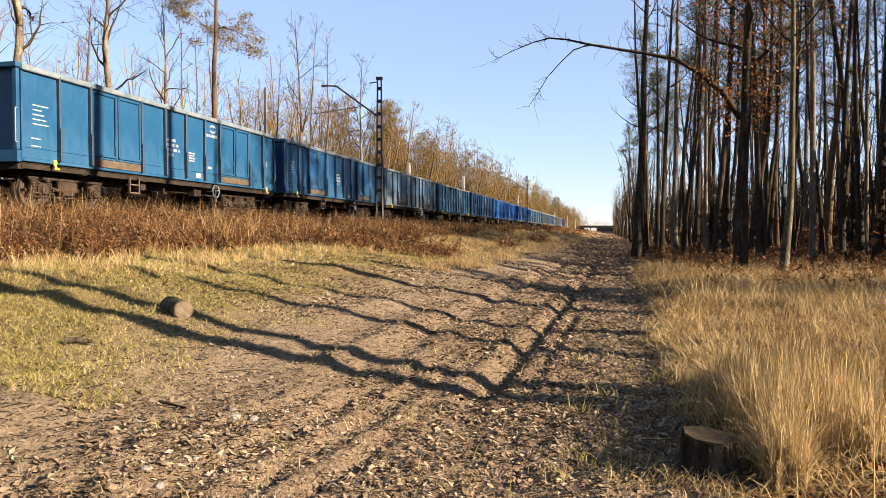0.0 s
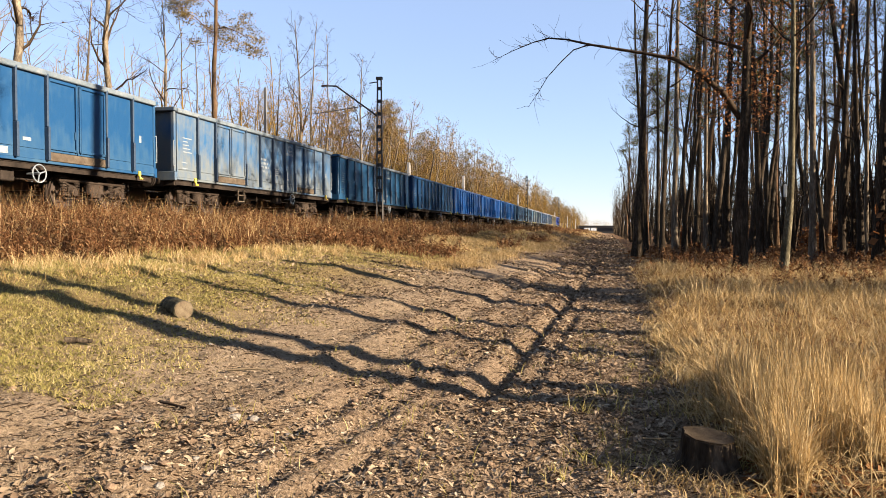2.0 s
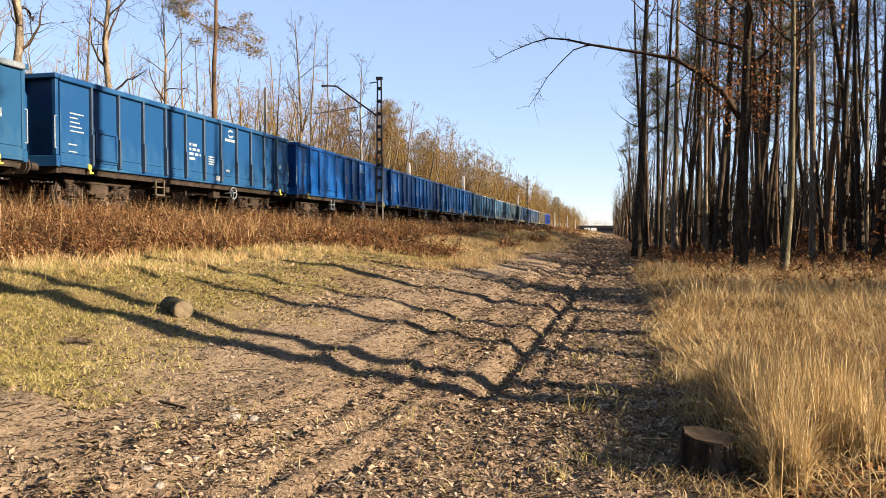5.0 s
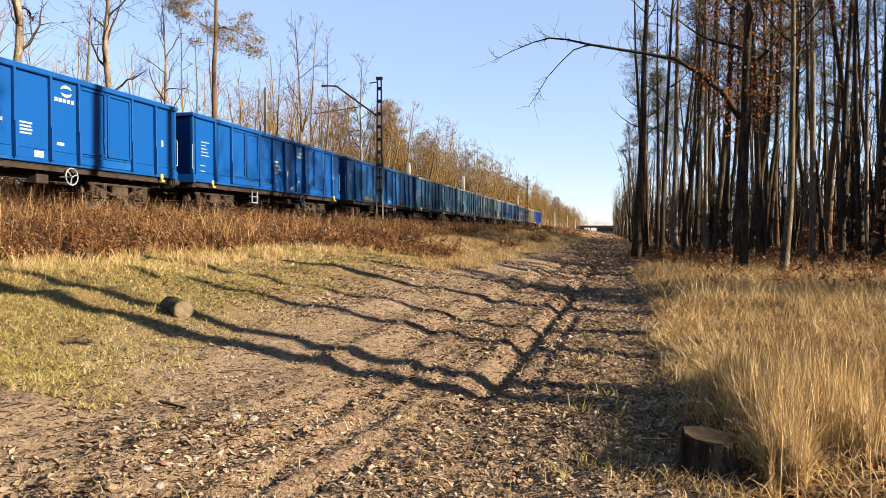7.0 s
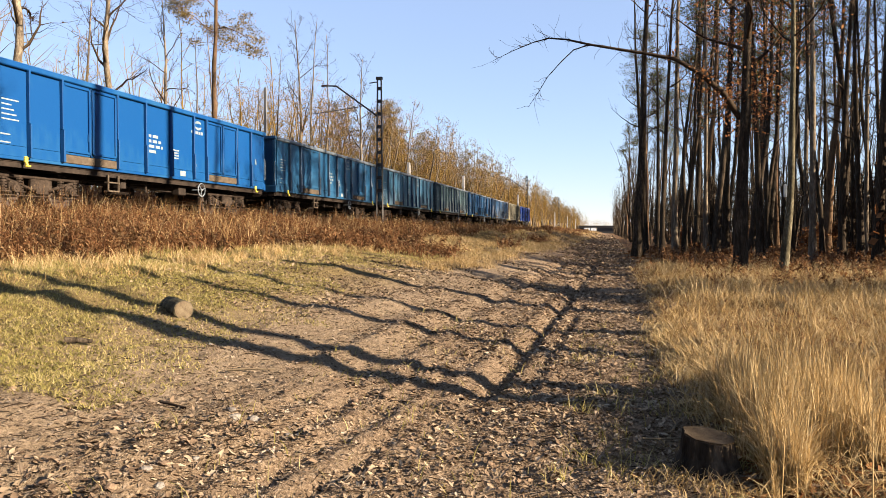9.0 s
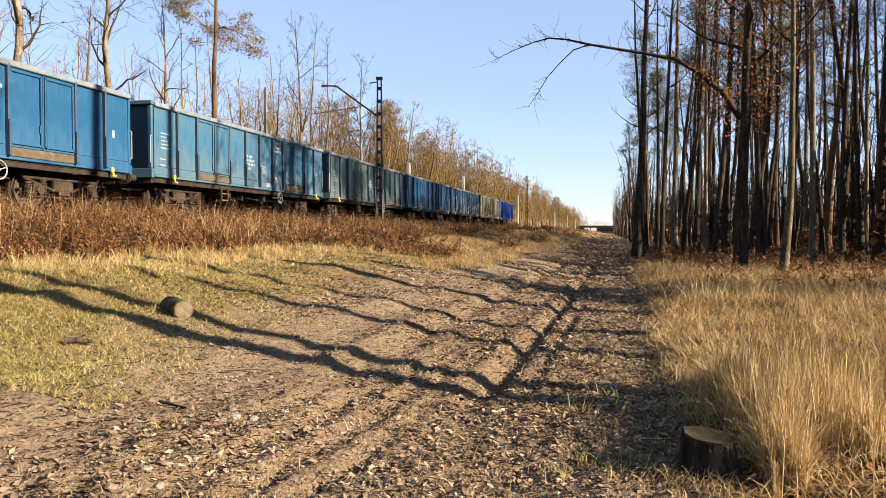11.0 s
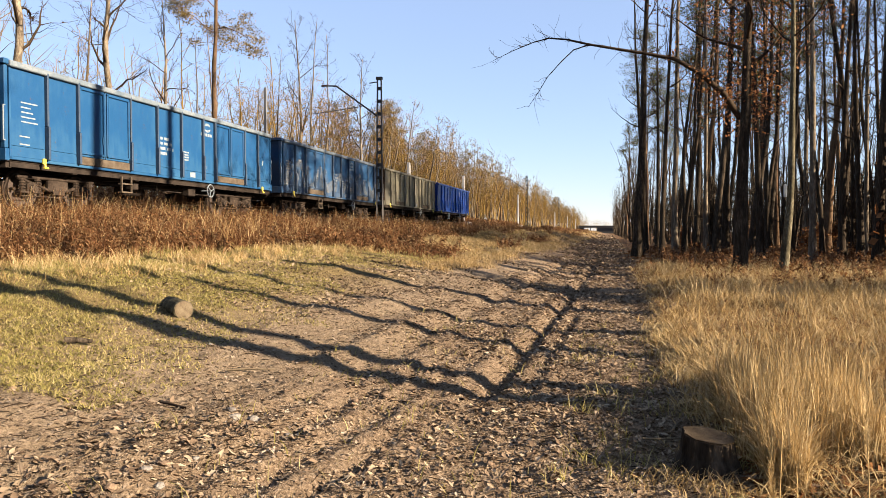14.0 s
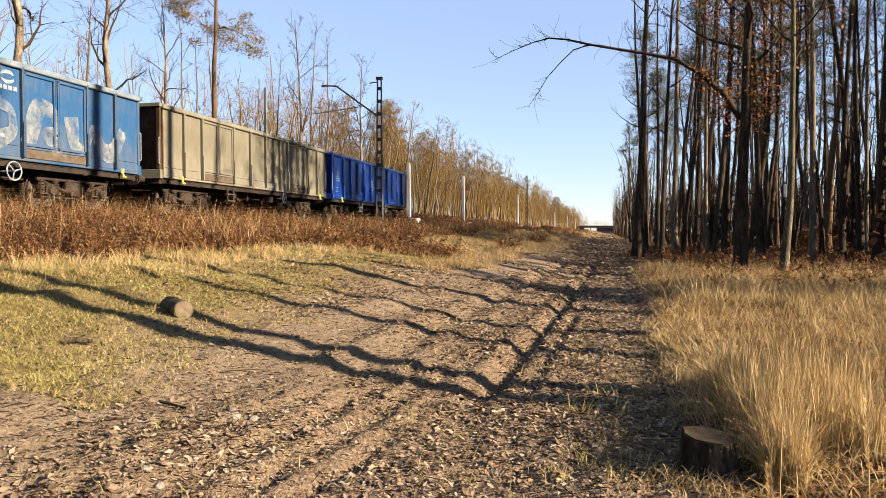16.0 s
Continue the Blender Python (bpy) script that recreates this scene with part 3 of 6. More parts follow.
def emblem():
    """A plain white shape: two crescents chasing each other round a disc."""
    bm = bmesh.new()
    for turn in (0.4, 0.4 + math.pi):
        rows = []
        for k in range(9):
            a = turn + 2.5 * k / 8
            wide = 0.015 + 0.075 * math.sin(math.pi * k / 8)
            rows.append([bm.verts.new((x, 0.06 + r * 0.95 * math.cos(a), 0.06 + r * 0.62 * math.sin(a))) for x, r in ((0.0, 0.2 - wide), (0.006, 0.2 - wide), (0.006, 0.2 + wide * 0.5), (0.0, 0.2 + wide * 0.5))])
        for p, q in zip(rows, rows[1:]):
            for c in range(3):
                bm.faces.new((p[c], p[c + 1], q[c + 1], q[c]))
    return bm


STROKES = [[(0.25, 1.35), (0.3, 2.1), (0.75, 2.35), (1.0, 2.05), (0.7, 1.75), (0.4, 1.7)], [(1.15, 1.4), (1.5, 2.3), (1.75, 2.5), (2.0, 2.0), (2.1, 1.4)], [(2.45, 2.4), (2.35, 1.8), (2.6, 1.45), (3.15, 1.55)],
           [(3.35, 1.5), (3.7, 2.3), (3.95, 2.45), (4.15, 1.9), (4.2, 1.5)], [(4.6, 2.4), (4.5, 1.8), (4.8, 1.45), (5.6, 1.75)], [(5.8, 1.4), (6.2, 2.2), (6.55, 2.1), (6.9, 1.5), (7.2, 1.7), (7.4, 2.2)],
           [(7.8, 2.3), (7.6, 1.8), (7.9, 1.45), (8.4, 1.7), (8.35, 2.2), (7.85, 2.35)], [(8.8, 1.45), (9.1, 2.4), (9.6, 2.35), (9.75, 1.9), (9.3, 1.8), (9.9, 1.4)], [(10.2, 2.3), (10.3, 1.6), (10.7, 1.5), (11.0, 2.2), (11.3, 1.6), (11.7, 1.5), (12.2, 2.2)]]


def stroke(pts, seed):
    """A broad smooth sprayed ribbon."""
    rk = np.random.RandomState(seed)
    p = np.array(pts)
    t = np.linspace(0, len(p) - 1, 10 * (len(p) - 1))
    k = np.arange(len(p))
    y, z = np.interp(t, k, p[:, 0]), np.interp(t, k, p[:, 1])
    for _ in range(6):
        y[1:-1] = (y[:-2] + 2 * y[1:-1] + y[2:]) / 4
        z[1:-1] = (z[:-2] + 2 * z[1:-1] + z[2:]) / 4
    d = np.stack([np.gradient(y), np.gradient(z)], 1)
    d /= np.linalg.norm(d, axis=1)[:, None] + 1e-9
    w = 0.17 + 0.07 * np.sin(t * 1.3 + seed) + 0.01 * rk.rand(len(t))
    bm = bmesh.new()
    q = 0.0012 * (seed % 4)
    rows = [[bm.verts.new((q + dz, a + s * c * e[1], b - s * c * e[0])) for s, dz in ((-1, 0.0), (-1, 0.004), (1, 0.004), (1, 0.0))] for a, b, e, c in zip(y, z, d, w)]
    for r0, r1 in zip(rows, rows[1:]):
        for j in range(3):
            bm.faces.new((r0[j], r0[j + 1], r1[j + 1], r1[j]))
    return bm


def spray_paint():
    m, nt, bsdf, vec = fresh("thin_silver_spray_paint")
    n = noise_tex(nt, vec, 2.2, 4.0, 0.7)
    nt.links.new(ramp(nt, noise_tex(nt, vec, 6.0), [(0.3, (0.09, 0.11, 0.12)), (0.7, (0.21, 0.21, 0.2))]), bsdf.inputs["Base Color"])
    nt.links.new(ramp(nt, n, [(0.34, (0.0, 0.0, 0.0)), (0.66, (0.7, 0.7, 0.7))]), bsdf.inputs["Alpha"])
    bsdf.inputs["Roughness"].default_value = 0.6
    return m


def coal_heap():
    n, k = 60, 9
    ys, xs = np.linspace(0.1, LEN - 0.1, n), np.linspace(-HALF + 0.06, HALF - 0.06, k)
    xx, yy = np.meshgrid(xs, ys)
    zz = 2.85 + 0.42 * (value_noise(yy * 0.45 + 2, xx * 0.3) + 0.35) * (1 - (xx / HALF) ** 4) + 0.12 * value_noise(yy * 3, xx * 3)
    i = (np.arange(n - 1)[:, None] * k + np.arange(k - 1)[None, :])
    f = np.stack([i, i + 1, i + k + 1, i + k], -1).reshape(-1, 4)
    bm = bmesh.new()
    vs = [bm.verts.new(v) for v in np.stack([xx, yy, zz], -1).reshape(-1, 3)]
    for q in f:
        bm.faces.new([vs[j] for j in q])
    return bm


LAYOUTS = {
    "four": [("bay", 0, 1.15), ("bay", 1.15, 2.25), ("door", 2.25, 4.35), ("bay", 4.35, 5.5), ("bay", 5.5, 6.6), ("bay", 6.6, 7.7), ("bay", 7.7, 8.65), ("door", 8.65, 10.75), ("bay", 10.75, 11.85), ("bay", 11.85, 12.9)],
    "three": [("bay", 0, 1.1), ("bay", 1.1, 2.15), ("door", 2.15, 4.2), ("bay", 4.2, 5.45), ("bay", 5.45, 6.7), ("bay", 6.7, 7.95), ("bay", 7.95, 8.7), ("door", 8.7, 10.75), ("bay", 10.75, 11.8), ("bay", 11.8, 12.9)],
    "hatch": [("bay", 1.075 * k, 1.075 * (k + 1)) for k in range(12)],
}
WHEELS = []


def build_wagon(label, coat, layout, logo=True, clean=False):
    w = tagged(new("goods_wagon"), label, "wagon", "wagons of the goods train")
    P = PAINTS[coat]
    sill = P if clean else M["door_sill"]
    cap = P if clean or coat in ("khaki", "bright_blue", "deep_blue") else M["dusty_sky_cap"]
    rear = M["rusty_end"] if coat == "khaki" else P
    zl, zh = Z0 + 0.05, Z1 - 0.11
    for side in (1, -1):
        def turned(ob):
            # the far side is the near side turned about the wagon's middle
            if side < 0:
                x, y, z = ob.location
                ob.location = (-x, LEN - y, z)
                ob.rotation_euler = (0, 0, math.pi)
            return ob
        for kind, a, b in LAYOUTS[layout]:
            d = b - a
            if kind == "bay":
                turned(piece(f"bay{d:.2f}", lambda: bay_panel(d, zl, zh), P, w, "side_panel", (HALF - 0.04, a, 0)))
            else:
                h = d / 2
                turned(piece(f"sill{d:.2f}", lambda: box(-0.04, 0.07, 0.04, d - 0.04, zl, zl + 0.21, 0.012), sill, w, "door_sill", (HALF - 0.04, a, 0)))
                for k in (0, 1):
                    door = turned(piece(f"leaf{h:.2f}", lambda: leaf_door(h, zl + 0.22, zh), P, w, "door", (HALF - 0.03, a + h * k, 0)))
                    if side > 0:
                        hinge = piece("hinge_bar", lambda: add_rod(box(0.05, 0.075, -0.03, 0.03, 1.75, 1.95, 0.006), (0.075, 0, 1.42), (0.075, 0, 3.1), 0.016, None, 6), P, door, "handle", (0, h - 0.09 if k == 0 else 0.09, 0))
            if a > 0.01:
                turned(piece("post", lambda: post_shape(zl, zh + 0.03), P if clean or coat in ("khaki", "bright_blue") else M["post_shade"], w, "post", (HALF - 0.04, a, 0)))
        turned(piece("cap", lambda: box(-0.06, 0.13, -0.02, LEN + 0.02, Z1 - 0.14, Z1, 0.02), cap, w, "top_rail", (HALF - 0.06, 0, 0)))
        turned(piece("longsill", lambda: box(-0.05, 0.035, 0.0, LEN, Z0 - 0.02, Z0 + 0.06, 0.01), P, w, "side_sill", (HALF - 0.035, 0, 0)))
        if layout == "hatch":
            turned(piece("hatch", lambda: leaf_door(0.95, 1.25, 2.15), P, w, "door", (HALF - 0.0, 1.15, 0), "low side hatch with a raised frame"))
    for k in (0, 1):
        e = piece("end", end_wall, rear, w, "end_wall")
        if k:
            e.matrix_basis = pose(0, LEN, 0, 0, 0, 180)
        for x in (-HALF + 0.09, -0.5, 0.5, HALF - 0.09):
            piece("endpost", lambda: box(-0.06, 0.06, -0.10, 0.0, Z0 + 0.23, Z1 - 0.11, 0.012), rear, e, "post", (x, 0, 0))
        piece("endbeam", lambda: box(-HALF, HALF, -0.12, 0.0, Z0 - 0.05, Z0 + 0.22, 0.01), P, e, "headstock")
        piece("endcap", lambda: box(-HALF - 0.02, HALF + 0.02, -0.16, 0.0, Z1 - 0.10, Z1 + 0.02, 0.015), P, e, "top_rail")
        for x in (-0.875, 0.875):
            b = piece("buffer", buffer_shape, M["under"], w, "buffer")
            b.matrix_basis = pose(x, 0, 1.04) if not k else pose(x, LEN, 1.04, 0, 0, 180)
        c = piece("coupling", coupling_shape, M["under"], w, "coupling")
        c.matrix_basis = pose(0, 0, 1.04) if not k else pose(0, LEN, 1.04, 0, 0, 180)
        g = piece("grab", grab_rail, M["white"], w, "grab_rail", label="white-painted steel grab rail")
        g.matrix_basis = pose(HALF - 0.03, -0.14, 1.5) if not k else pose(HALF - 0.03, LEN + 0.14, 1.5, 180, 0, 0) @ Matrix.Translation((0, 0, -0.78))
    piece("frame", underframe, M["under"], w, "underframe")
    piece("brake", brake_gear, M["under"], w, "brake_gear")
    piece("heap", coal_heap, M["coal"], w, "coal_load", label="heaped black coal load")
    for y in (2.0, LEN - 2.0):
        bg = piece("bogie", bogie_frame, M["bogie"], w, "bogie", (0, y, 0))
        for dy in (-0.9, 0.9):
            ws = piece("wheels", wheelset, M["wheel"], bg, "wheelset")
            ws.matrix_parent_inverse = Matrix.Translation((0, dy, 0.46))
            WHEELS.append(ws)
    piece("step", step_frame, sill if not clean else M["white"], w, "step", (HALF - 0.05, 3.9, 0.98))
    piece("handbrake", ring_wheel, M["white"], w, "handbrake_wheel", (HALF + 0.02, 8.4, 0.82), "white-rimmed handbrake wheel")
    for y in (1.0, LEN - 0.75):
        piece("hook", tie_hook, M["yellow"], w, "tie_hook", (HALF - 0.01, y, Z0 - 0.02), "yellow-painted tie hook")
    for y, z, wd, h in word_bars() if coat != "khaki" else ():
        piece(f"bar{wd:.2f}x{h:.3f}", lambda: bars([(0, 0, wd, h)]), M["white"], w, "marking", (HALF - 0.0195, y, z), "worn white stencilled bar")
    piece("plates", lambda: bars([(0.0, 0, 0.3, 0.16)]), M["white"], w, "marking", (HALF + 0.006, 7.2, 1.2), "white plate mark")
    if logo:
        piece("logo", emblem, M["white"], w, "emblem", (HALF - 0.0195, 8.22, 2.86), "white swept emblem")
        for k in range(5):
            piece("letterbar", lambda: bars([(0, 0, 0.11, 0.10)]), M["white"], w, "marking", (HALF - 0.0195, 7.88 + 0.14 * k, 2.63), "worn white stencilled bar")
    return w


TRAIN = [
    ("mid-blue steel open wagon with twin doors, loaded with coal", "mid_blue", "four"),
    ("dull blue open wagon with grey plates and coal load", "dull_blue", "four"),
    ("open wagon in patchy blue and bleached grey paint", "patchy", "four"),
    ("plain sky-blue open wagon with one low hatch", "sky_blue", "hatch"),
    ("deep blue open wagon with many narrow side bays", "deep_blue", "hatch"),
    ("freshly painted bright blue open wagon with twin doors", "new_blue", "four"),
    ("bright blue open wagon with dusty door sills", "new_blue", "four"),
    ("bright blue open wagon with brown stained sills", "bright_blue", "three"),
    ("mid-blue open wagon with worn white marks", "mid_blue", "four"),
    ("bleached pale blue open wagon with grey patches", "pale_blue", "four"),
    ("weathered grey-green open wagon with rusty edges", "grey_green", "four"),
    ("blue open wagon with orange-brown rust runs", "rust_blue", "three"),
    ("grimy blue open wagon sprayed with silver-white graffiti", "grimy_blue", "four"),
    ("grey-khaki open wagon with dark stained end", "khaki", "three"),
    ("royal blue open wagon at the train's tail", "royal_blue", "four"),
]
WAGONS = []
for n, (label, coat, layout) in enumerate(TRAIN):
    wagon = build_wagon(label, coat, layout, n not in (1, 13), coat in ("new_blue", "royal_blue"))
    if coat == "grimy_blue":
        spray = spray_paint()
        for k, pts in enumerate(STROKES):
            piece(f"stroke{k}", lambda: stroke(pts, k), spray, wagon, "graffiti", (HALF + 0.016, 0, 0), "smeared silver-white sprayed stroke")
    WAGONS.append(wagon)


# ---------------------------------------------------------------- trees
def unit(v):
    return v / (np.linalg.norm(v) + 1e-9)


def wander(rs, p, d, length, r0, r1, n, jitter, lift):
    """A crooked line that starts at p along d, thins from r0 to r1 and bends up by lift."""
    pts, rad = [p], [r0]
    for k in range(1, n):
        d = unit(d + jitter * rs.randn(3) + np.array([0, 0, lift]))
        p = p + d * length / (n - 1)
        pts.append(p)
        rad.append(r0 + (r1 - r0) * k / (n - 1))
    return np.array(pts), np.array(rad)


def grow(seed, tall, r, bare, limbs, reach, subs, twigs, rise=(0.3, 1.0), crook=0.05, twig_r=0.012, lean=(0, 0), stout=1.0):
    """Trunk, branches and twig ends of a bare tree standing at the origin."""
    rs = np.random.RandomState(seed)
    tp, tr = wander(rs, np.zeros(3) - np.array([0, 0, 0.3]), np.array([lean[0], lean[1], 1.0]), tall, r, r * 0.12, 16, crook, 0.06)
    s = np.linspace(0, 1, 16)
    tr = r * (1 - 0.88 * s ** 0.9)
    tr = tr * (1 + 0.05 * rs.randn(16))
    tr[0] *= 1.45
    tr[1] *= 1.06
    boughs, ends = [], []
    for k in range(limbs):
        f = bare + (0.98 - bare) * (k + rs.rand()) / limbs
        i = min(int(f * 15), 14)
        p = tp[i] + (tp[i + 1] - tp[i]) * (f * 15 - i)
        rb = np.interp(f, s, tr)
        a = k * 2.4 + rs.rand() * 1.2
        up = rise[0] + (rise[1] - rise[0]) * rs.rand() + 0.5 * f
        d = unit(np.array([math.cos(a), math.sin(a), up]))
        ln = reach * (1.15 - 0.75 * f) * (0.6 + 0.7 * rs.rand())
        r0 = stout * min(rb * 0.55, 0.03 + ln * 0.018)
        lp, lr = wander(rs, p, d, ln, r0, twig_r, 7, 0.2, 0.05)
        boughs.append((lp, lr))
        ends.append(lp[-1])
        for q in range(subs):
            g = 0.25 + 0.72 * (q + rs.rand()) / subs
            j = min(int(g * 6), 5)
            p2 = lp[j] + (lp[j + 1] - lp[j]) * (g * 6 - j)
            d2 = unit(unit(lp[j + 1] - lp[j]) + 0.75 * rs.randn(3) + np.array([0, 0, 0.15]))
            l2 = ln * (0.28 + 0.3 * rs.rand()) * (1.2 - 0.6 * g)
            sp, sr = wander(rs, p2, d2, l2, max(twig_r, np.interp(g, np.linspace(0, 1, 7), lr) * 0.5), twig_r * 0.7, 4, 0.22, 0.03)
            boughs.append((sp, sr))
            ends.append(sp[-1])
            for w in range(twigs):
                h = 0.3 + 0.7 * (w + rs.rand()) / twigs
                j = min(int(h * 3), 2)
                p3 = sp[j] + (sp[j + 1] - sp[j]) * (h * 3 - j)
                d3 = unit(unit(sp[j + 1] - sp[j]) + 0.8 * rs.randn(3))
                qp, qr = wander(rs, p3, d3, l2 * (0.3 + 0.35 * rs.rand()), twig_r * 0.8, twig_r * 0.5, 3, 0.25, 0.02)
                boughs.append((qp, qr))
                ends.append(qp[-1])
    return (tp, tr), boughs, np.array(ends)


def sprinkle(rs, centres, each, spread, size, flat=0.5):
    """Small bent leaf pieces (two triangles each) scattered round the centres."""
    c = np.repeat(centres, each, axis=0) + rs.randn(len(centres) * each, 3) * spread
    n = len(c)
    u = rs.randn(n, 3)
    u /= np.linalg.norm(u, axis=1)[:, None]
    w = np.cross(u, rs.randn(n, 3))
    w /= np.linalg.norm(w, axis=1)[:, None] + 1e-9
    s = size * (0.6 + 0.8 * rs.rand(n))[:, None]
    v = np.stack([c - u * s, c + w * s * flat, c + u * s, c - w * s * flat * 0.9], 1).reshape(-1, 3)
    f = np.arange(n * 4).reshape(-1, 4)
    return v, f


def needles(rs, centres, each, spread, length):
    """Tufts of narrow upturned needle sprays."""
    c = np.repeat(centres, each, axis=0) + rs.randn(len(centres) * each, 3) * np.array([spread, spread, spread * 0.45])
    n = len(c)
    u = rs.randn(n, 3) + np.array([0, 0, 0.5])
    u /= np.linalg.norm(u, axis=1)[:, None]
    w = np.cross(u, rs.randn(n, 3))
    w /= np.linalg.norm(w, axis=1)[:, None] + 1e-9
    s = length * (0.6 + 0.8 * rs.rand(n))[:, None]
    v = np.stack([c, c + u * s * 0.6 + w * s * 0.10, c + u * s, c + u * s * 0.6 - w * s * 0.10], 1).reshape(-1, 3)
    return v, np.arange(n * 4).reshape(-1, 4)


def tree(name, label, group, grown, bark, twig, leaf=None, leaf_mat=None, sides=9, leaf_name="leaves", fine=3):
    trunk, boughs, _ = grown
    ob = tagged(new(name), label, "tree", group)
    put("trunk", mesh_from("trunk", *tubes([trunk], sides), bark, True), ob)
    put("crown", mesh_from("crown", *tubes(boughs, fine), twig), ob)
    if leaf is not None:
        put(leaf_name, mesh_from(leaf_name, *leaf, leaf_mat), ob)
    return ob


def stand(ob, x, y, turn=0.0, size=1.0, wide=None, sink=0.0):
    """Pose of a tree rooted at (x, y)."""
    z = float(height(x, y)) - sink
    w = size if wide is None else wide
    return pose(x, y, z, 0, 0, turn) @ Matrix.Diagonal((w, w, size, 1))


def plant(model, places):
    """Moves the model to the first place and copies it to the others."""
    for k, (x, y, turn, size, wide) in enumerate(places):
        m = stand(model, x, y, turn, size, wide)
        if k == 0:
            first = m
        else:
            copy_thing(model, m)
    model.matrix_basis = first


R_GROUP, L_GROUP = "trees of the wood beside the track", "trees behind the railway"
rs = np.random.RandomState(21)

# the old trees at the wood's edge: place, trunk radius at the base, sunlit pale bark or dark
EDGE = [(1.72, 46, 0.47, 0), (2.54, 52, 0.28, 0), (3.8, 60, 0.28, 0), (3.07, 44, 0.24, 0), (4.06, 47, 0.33, 1), (6.32, 62, 0.29, 0), (6.53, 58, 0.34, 0),
        (5.76, 46, 0.23, 1), (7.44, 50, 0.39, 0), (7.25, 38, 0.3, 0), (9.57, 48, 0.26, 0), (10.08, 44, 0.17, 0), (13.33, 55, 0.3, 1), (9.4, 37, 0.27, 1),
        (16.12, 60, 0.28, 0), (11.47, 40, 0.28, 0), (16.49, 55, 0.21, 0), (13.13, 42, 0.21, 1), (11.13, 34, 0.32, 0), (16.74, 50, 0.27, 0)]
dark_a = tree("bare_tree", "tall bare tree with dark furrowed bark in the wood", R_GROUP, grow(1, 24, 0.3, 0.34, 20, 3.6, 4, 3, (0.3, 1.0), 0.03, 0.011, (0, 0), 0.65), M["bark"], M["twig"])
dark_b = tree("bare_tree", "tall bare tree with dark furrowed bark in the wood", R_GROUP, grow(2, 22, 0.3, 0.28, 20, 3.8, 4, 3, (0.2, 0.9), 0.035, 0.011, (0.03, 0), 0.65), M["bark"], M["twig"])
pale_a = tree("bare_tree", "tall bare tree with pale sunlit bark in the wood", R_GROUP, grow(3, 24, 0.3, 0.45, 16, 3.2, 4, 3, (0.3, 1.0), 0.03, 0.011, (0.02, 0), 0.65), M["sunlit_pale_bark"], M["twig"])
picked = {0: [], 1: [], 2: []}
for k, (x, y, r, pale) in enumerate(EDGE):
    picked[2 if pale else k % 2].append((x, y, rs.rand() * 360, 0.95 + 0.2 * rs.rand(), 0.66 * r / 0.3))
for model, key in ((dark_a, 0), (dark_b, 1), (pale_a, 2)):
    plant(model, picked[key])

# the leaf-holding oak with the long bough reaching over the track
g = grow(7, 17, 0.235, 0.42, 20, 4.4, 5, 4, (0.0, 0.7), 0.03, 0.012, (-0.06, 0))
bough = [(np.array([(-0.1, -0.2, 5.35), (-0.75, -0.9, 6.1), (-1.5, -1.1, 6.75), (-2.3, -1.1, 7.26), (-3.1, -1.1, 7.46), (-4.2, -1.1, 7.7), (-5.1, -1.1, 7.9), (-5.9, -1.1, 8.12), (-6.5, -1.1, 8.2), (-7.05, -1.1, 8.08), (-7.7, -1.1, 7.85), (-8.4, -1.1, 7.55)]), np.array([0.12, 0.105, 0.088, 0.072, 0.06, 0.05, 0.042, 0.034, 0.028, 0.02, 0.013, 0.007])),
         (np.array([(-5.1, -1.1, 7.9), (-5.65, -1.1, 7.75), (-6.1, -1.05, 7.35), (-6.55, -1.1, 6.85), (-6.85, -1.1, 6.35), (-7.2, -1.1, 5.85)]), np.array([0.026, 0.021, 0.017, 0.014, 0.011, 0.006]))]
rb = np.random.RandomState(4)
side = []
for pts, rad in list(bough):
    for k in range(3, len(pts) - 1):
        for _ in range(7):
            d = unit(unit(pts[k] - pts[k - 1]) + 0.7 * rb.randn(3))
            p = pts[k] + (pts[k + 1] - pts[k]) * rb.rand()
            side.append(wander(rb, p, d, 0.3 + 0.8 * rb.rand() ** 2, min(0.008, rad[k] * 0.5), 0.003, 4, 0.35, 0.0))
low_ends = g[2][g[2][:, 2] < 14]
bough_leaf = np.concatenate([bough[0][0][1:4] + 0.1, bough[0][0][1:3] - 0.15])
stem_pts = np.stack([0.2 + rb.randn(230) * 0.7, rb.randn(230) * 0.5, 5.0 + 8.0 * rb.rand(230)], 1)
leaf = sprinkle(rb, np.concatenate([stem_pts, stem_pts + 0.2, low_ends[rb.rand(len(low_ends)) < 0.7], np.repeat(bough_leaf, 6, 0)]), 7, 0.24, 0.058, 0.6)
oak = tree("oak_tree", "oak with a forked bough over the track and clinging brown leaves", R_GROUP, (g[0], g[1] + bough + side, None), M["bark"], M["twig"], leaf, M["oak_leaf"], 12, "leaves", 5)
oak.matrix_basis = stand(oak, 4.45, 26.6)
g = grow(9, 18, 0.13, 0.38, 20, 3.6, 4, 3, (0.1, 0.8), 0.04, 0.012, (0.09, 0))
leaf = sprinkle(rb, g[2][(g[2][:, 2] < 13) & (rb.rand(len(g[2])) < 0.4)], 4, 0.2, 0.07, 0.6)
mossy = tree("oak_tree", "slender mossy oak with a white blaze on its trunk", R_GROUP, g, M["mossy_bark"], M["twig"], leaf, M["oak_leaf"], 10)
mossy.matrix_basis = stand(mossy, 5.44, 25.1)
part("blaze", box(-0.05, 0.05, -0.225, -0.18, 2.55, 2.95, 0.01), M["white"], mossy, "white painted blaze").location = (0.03, -0.012, 0)

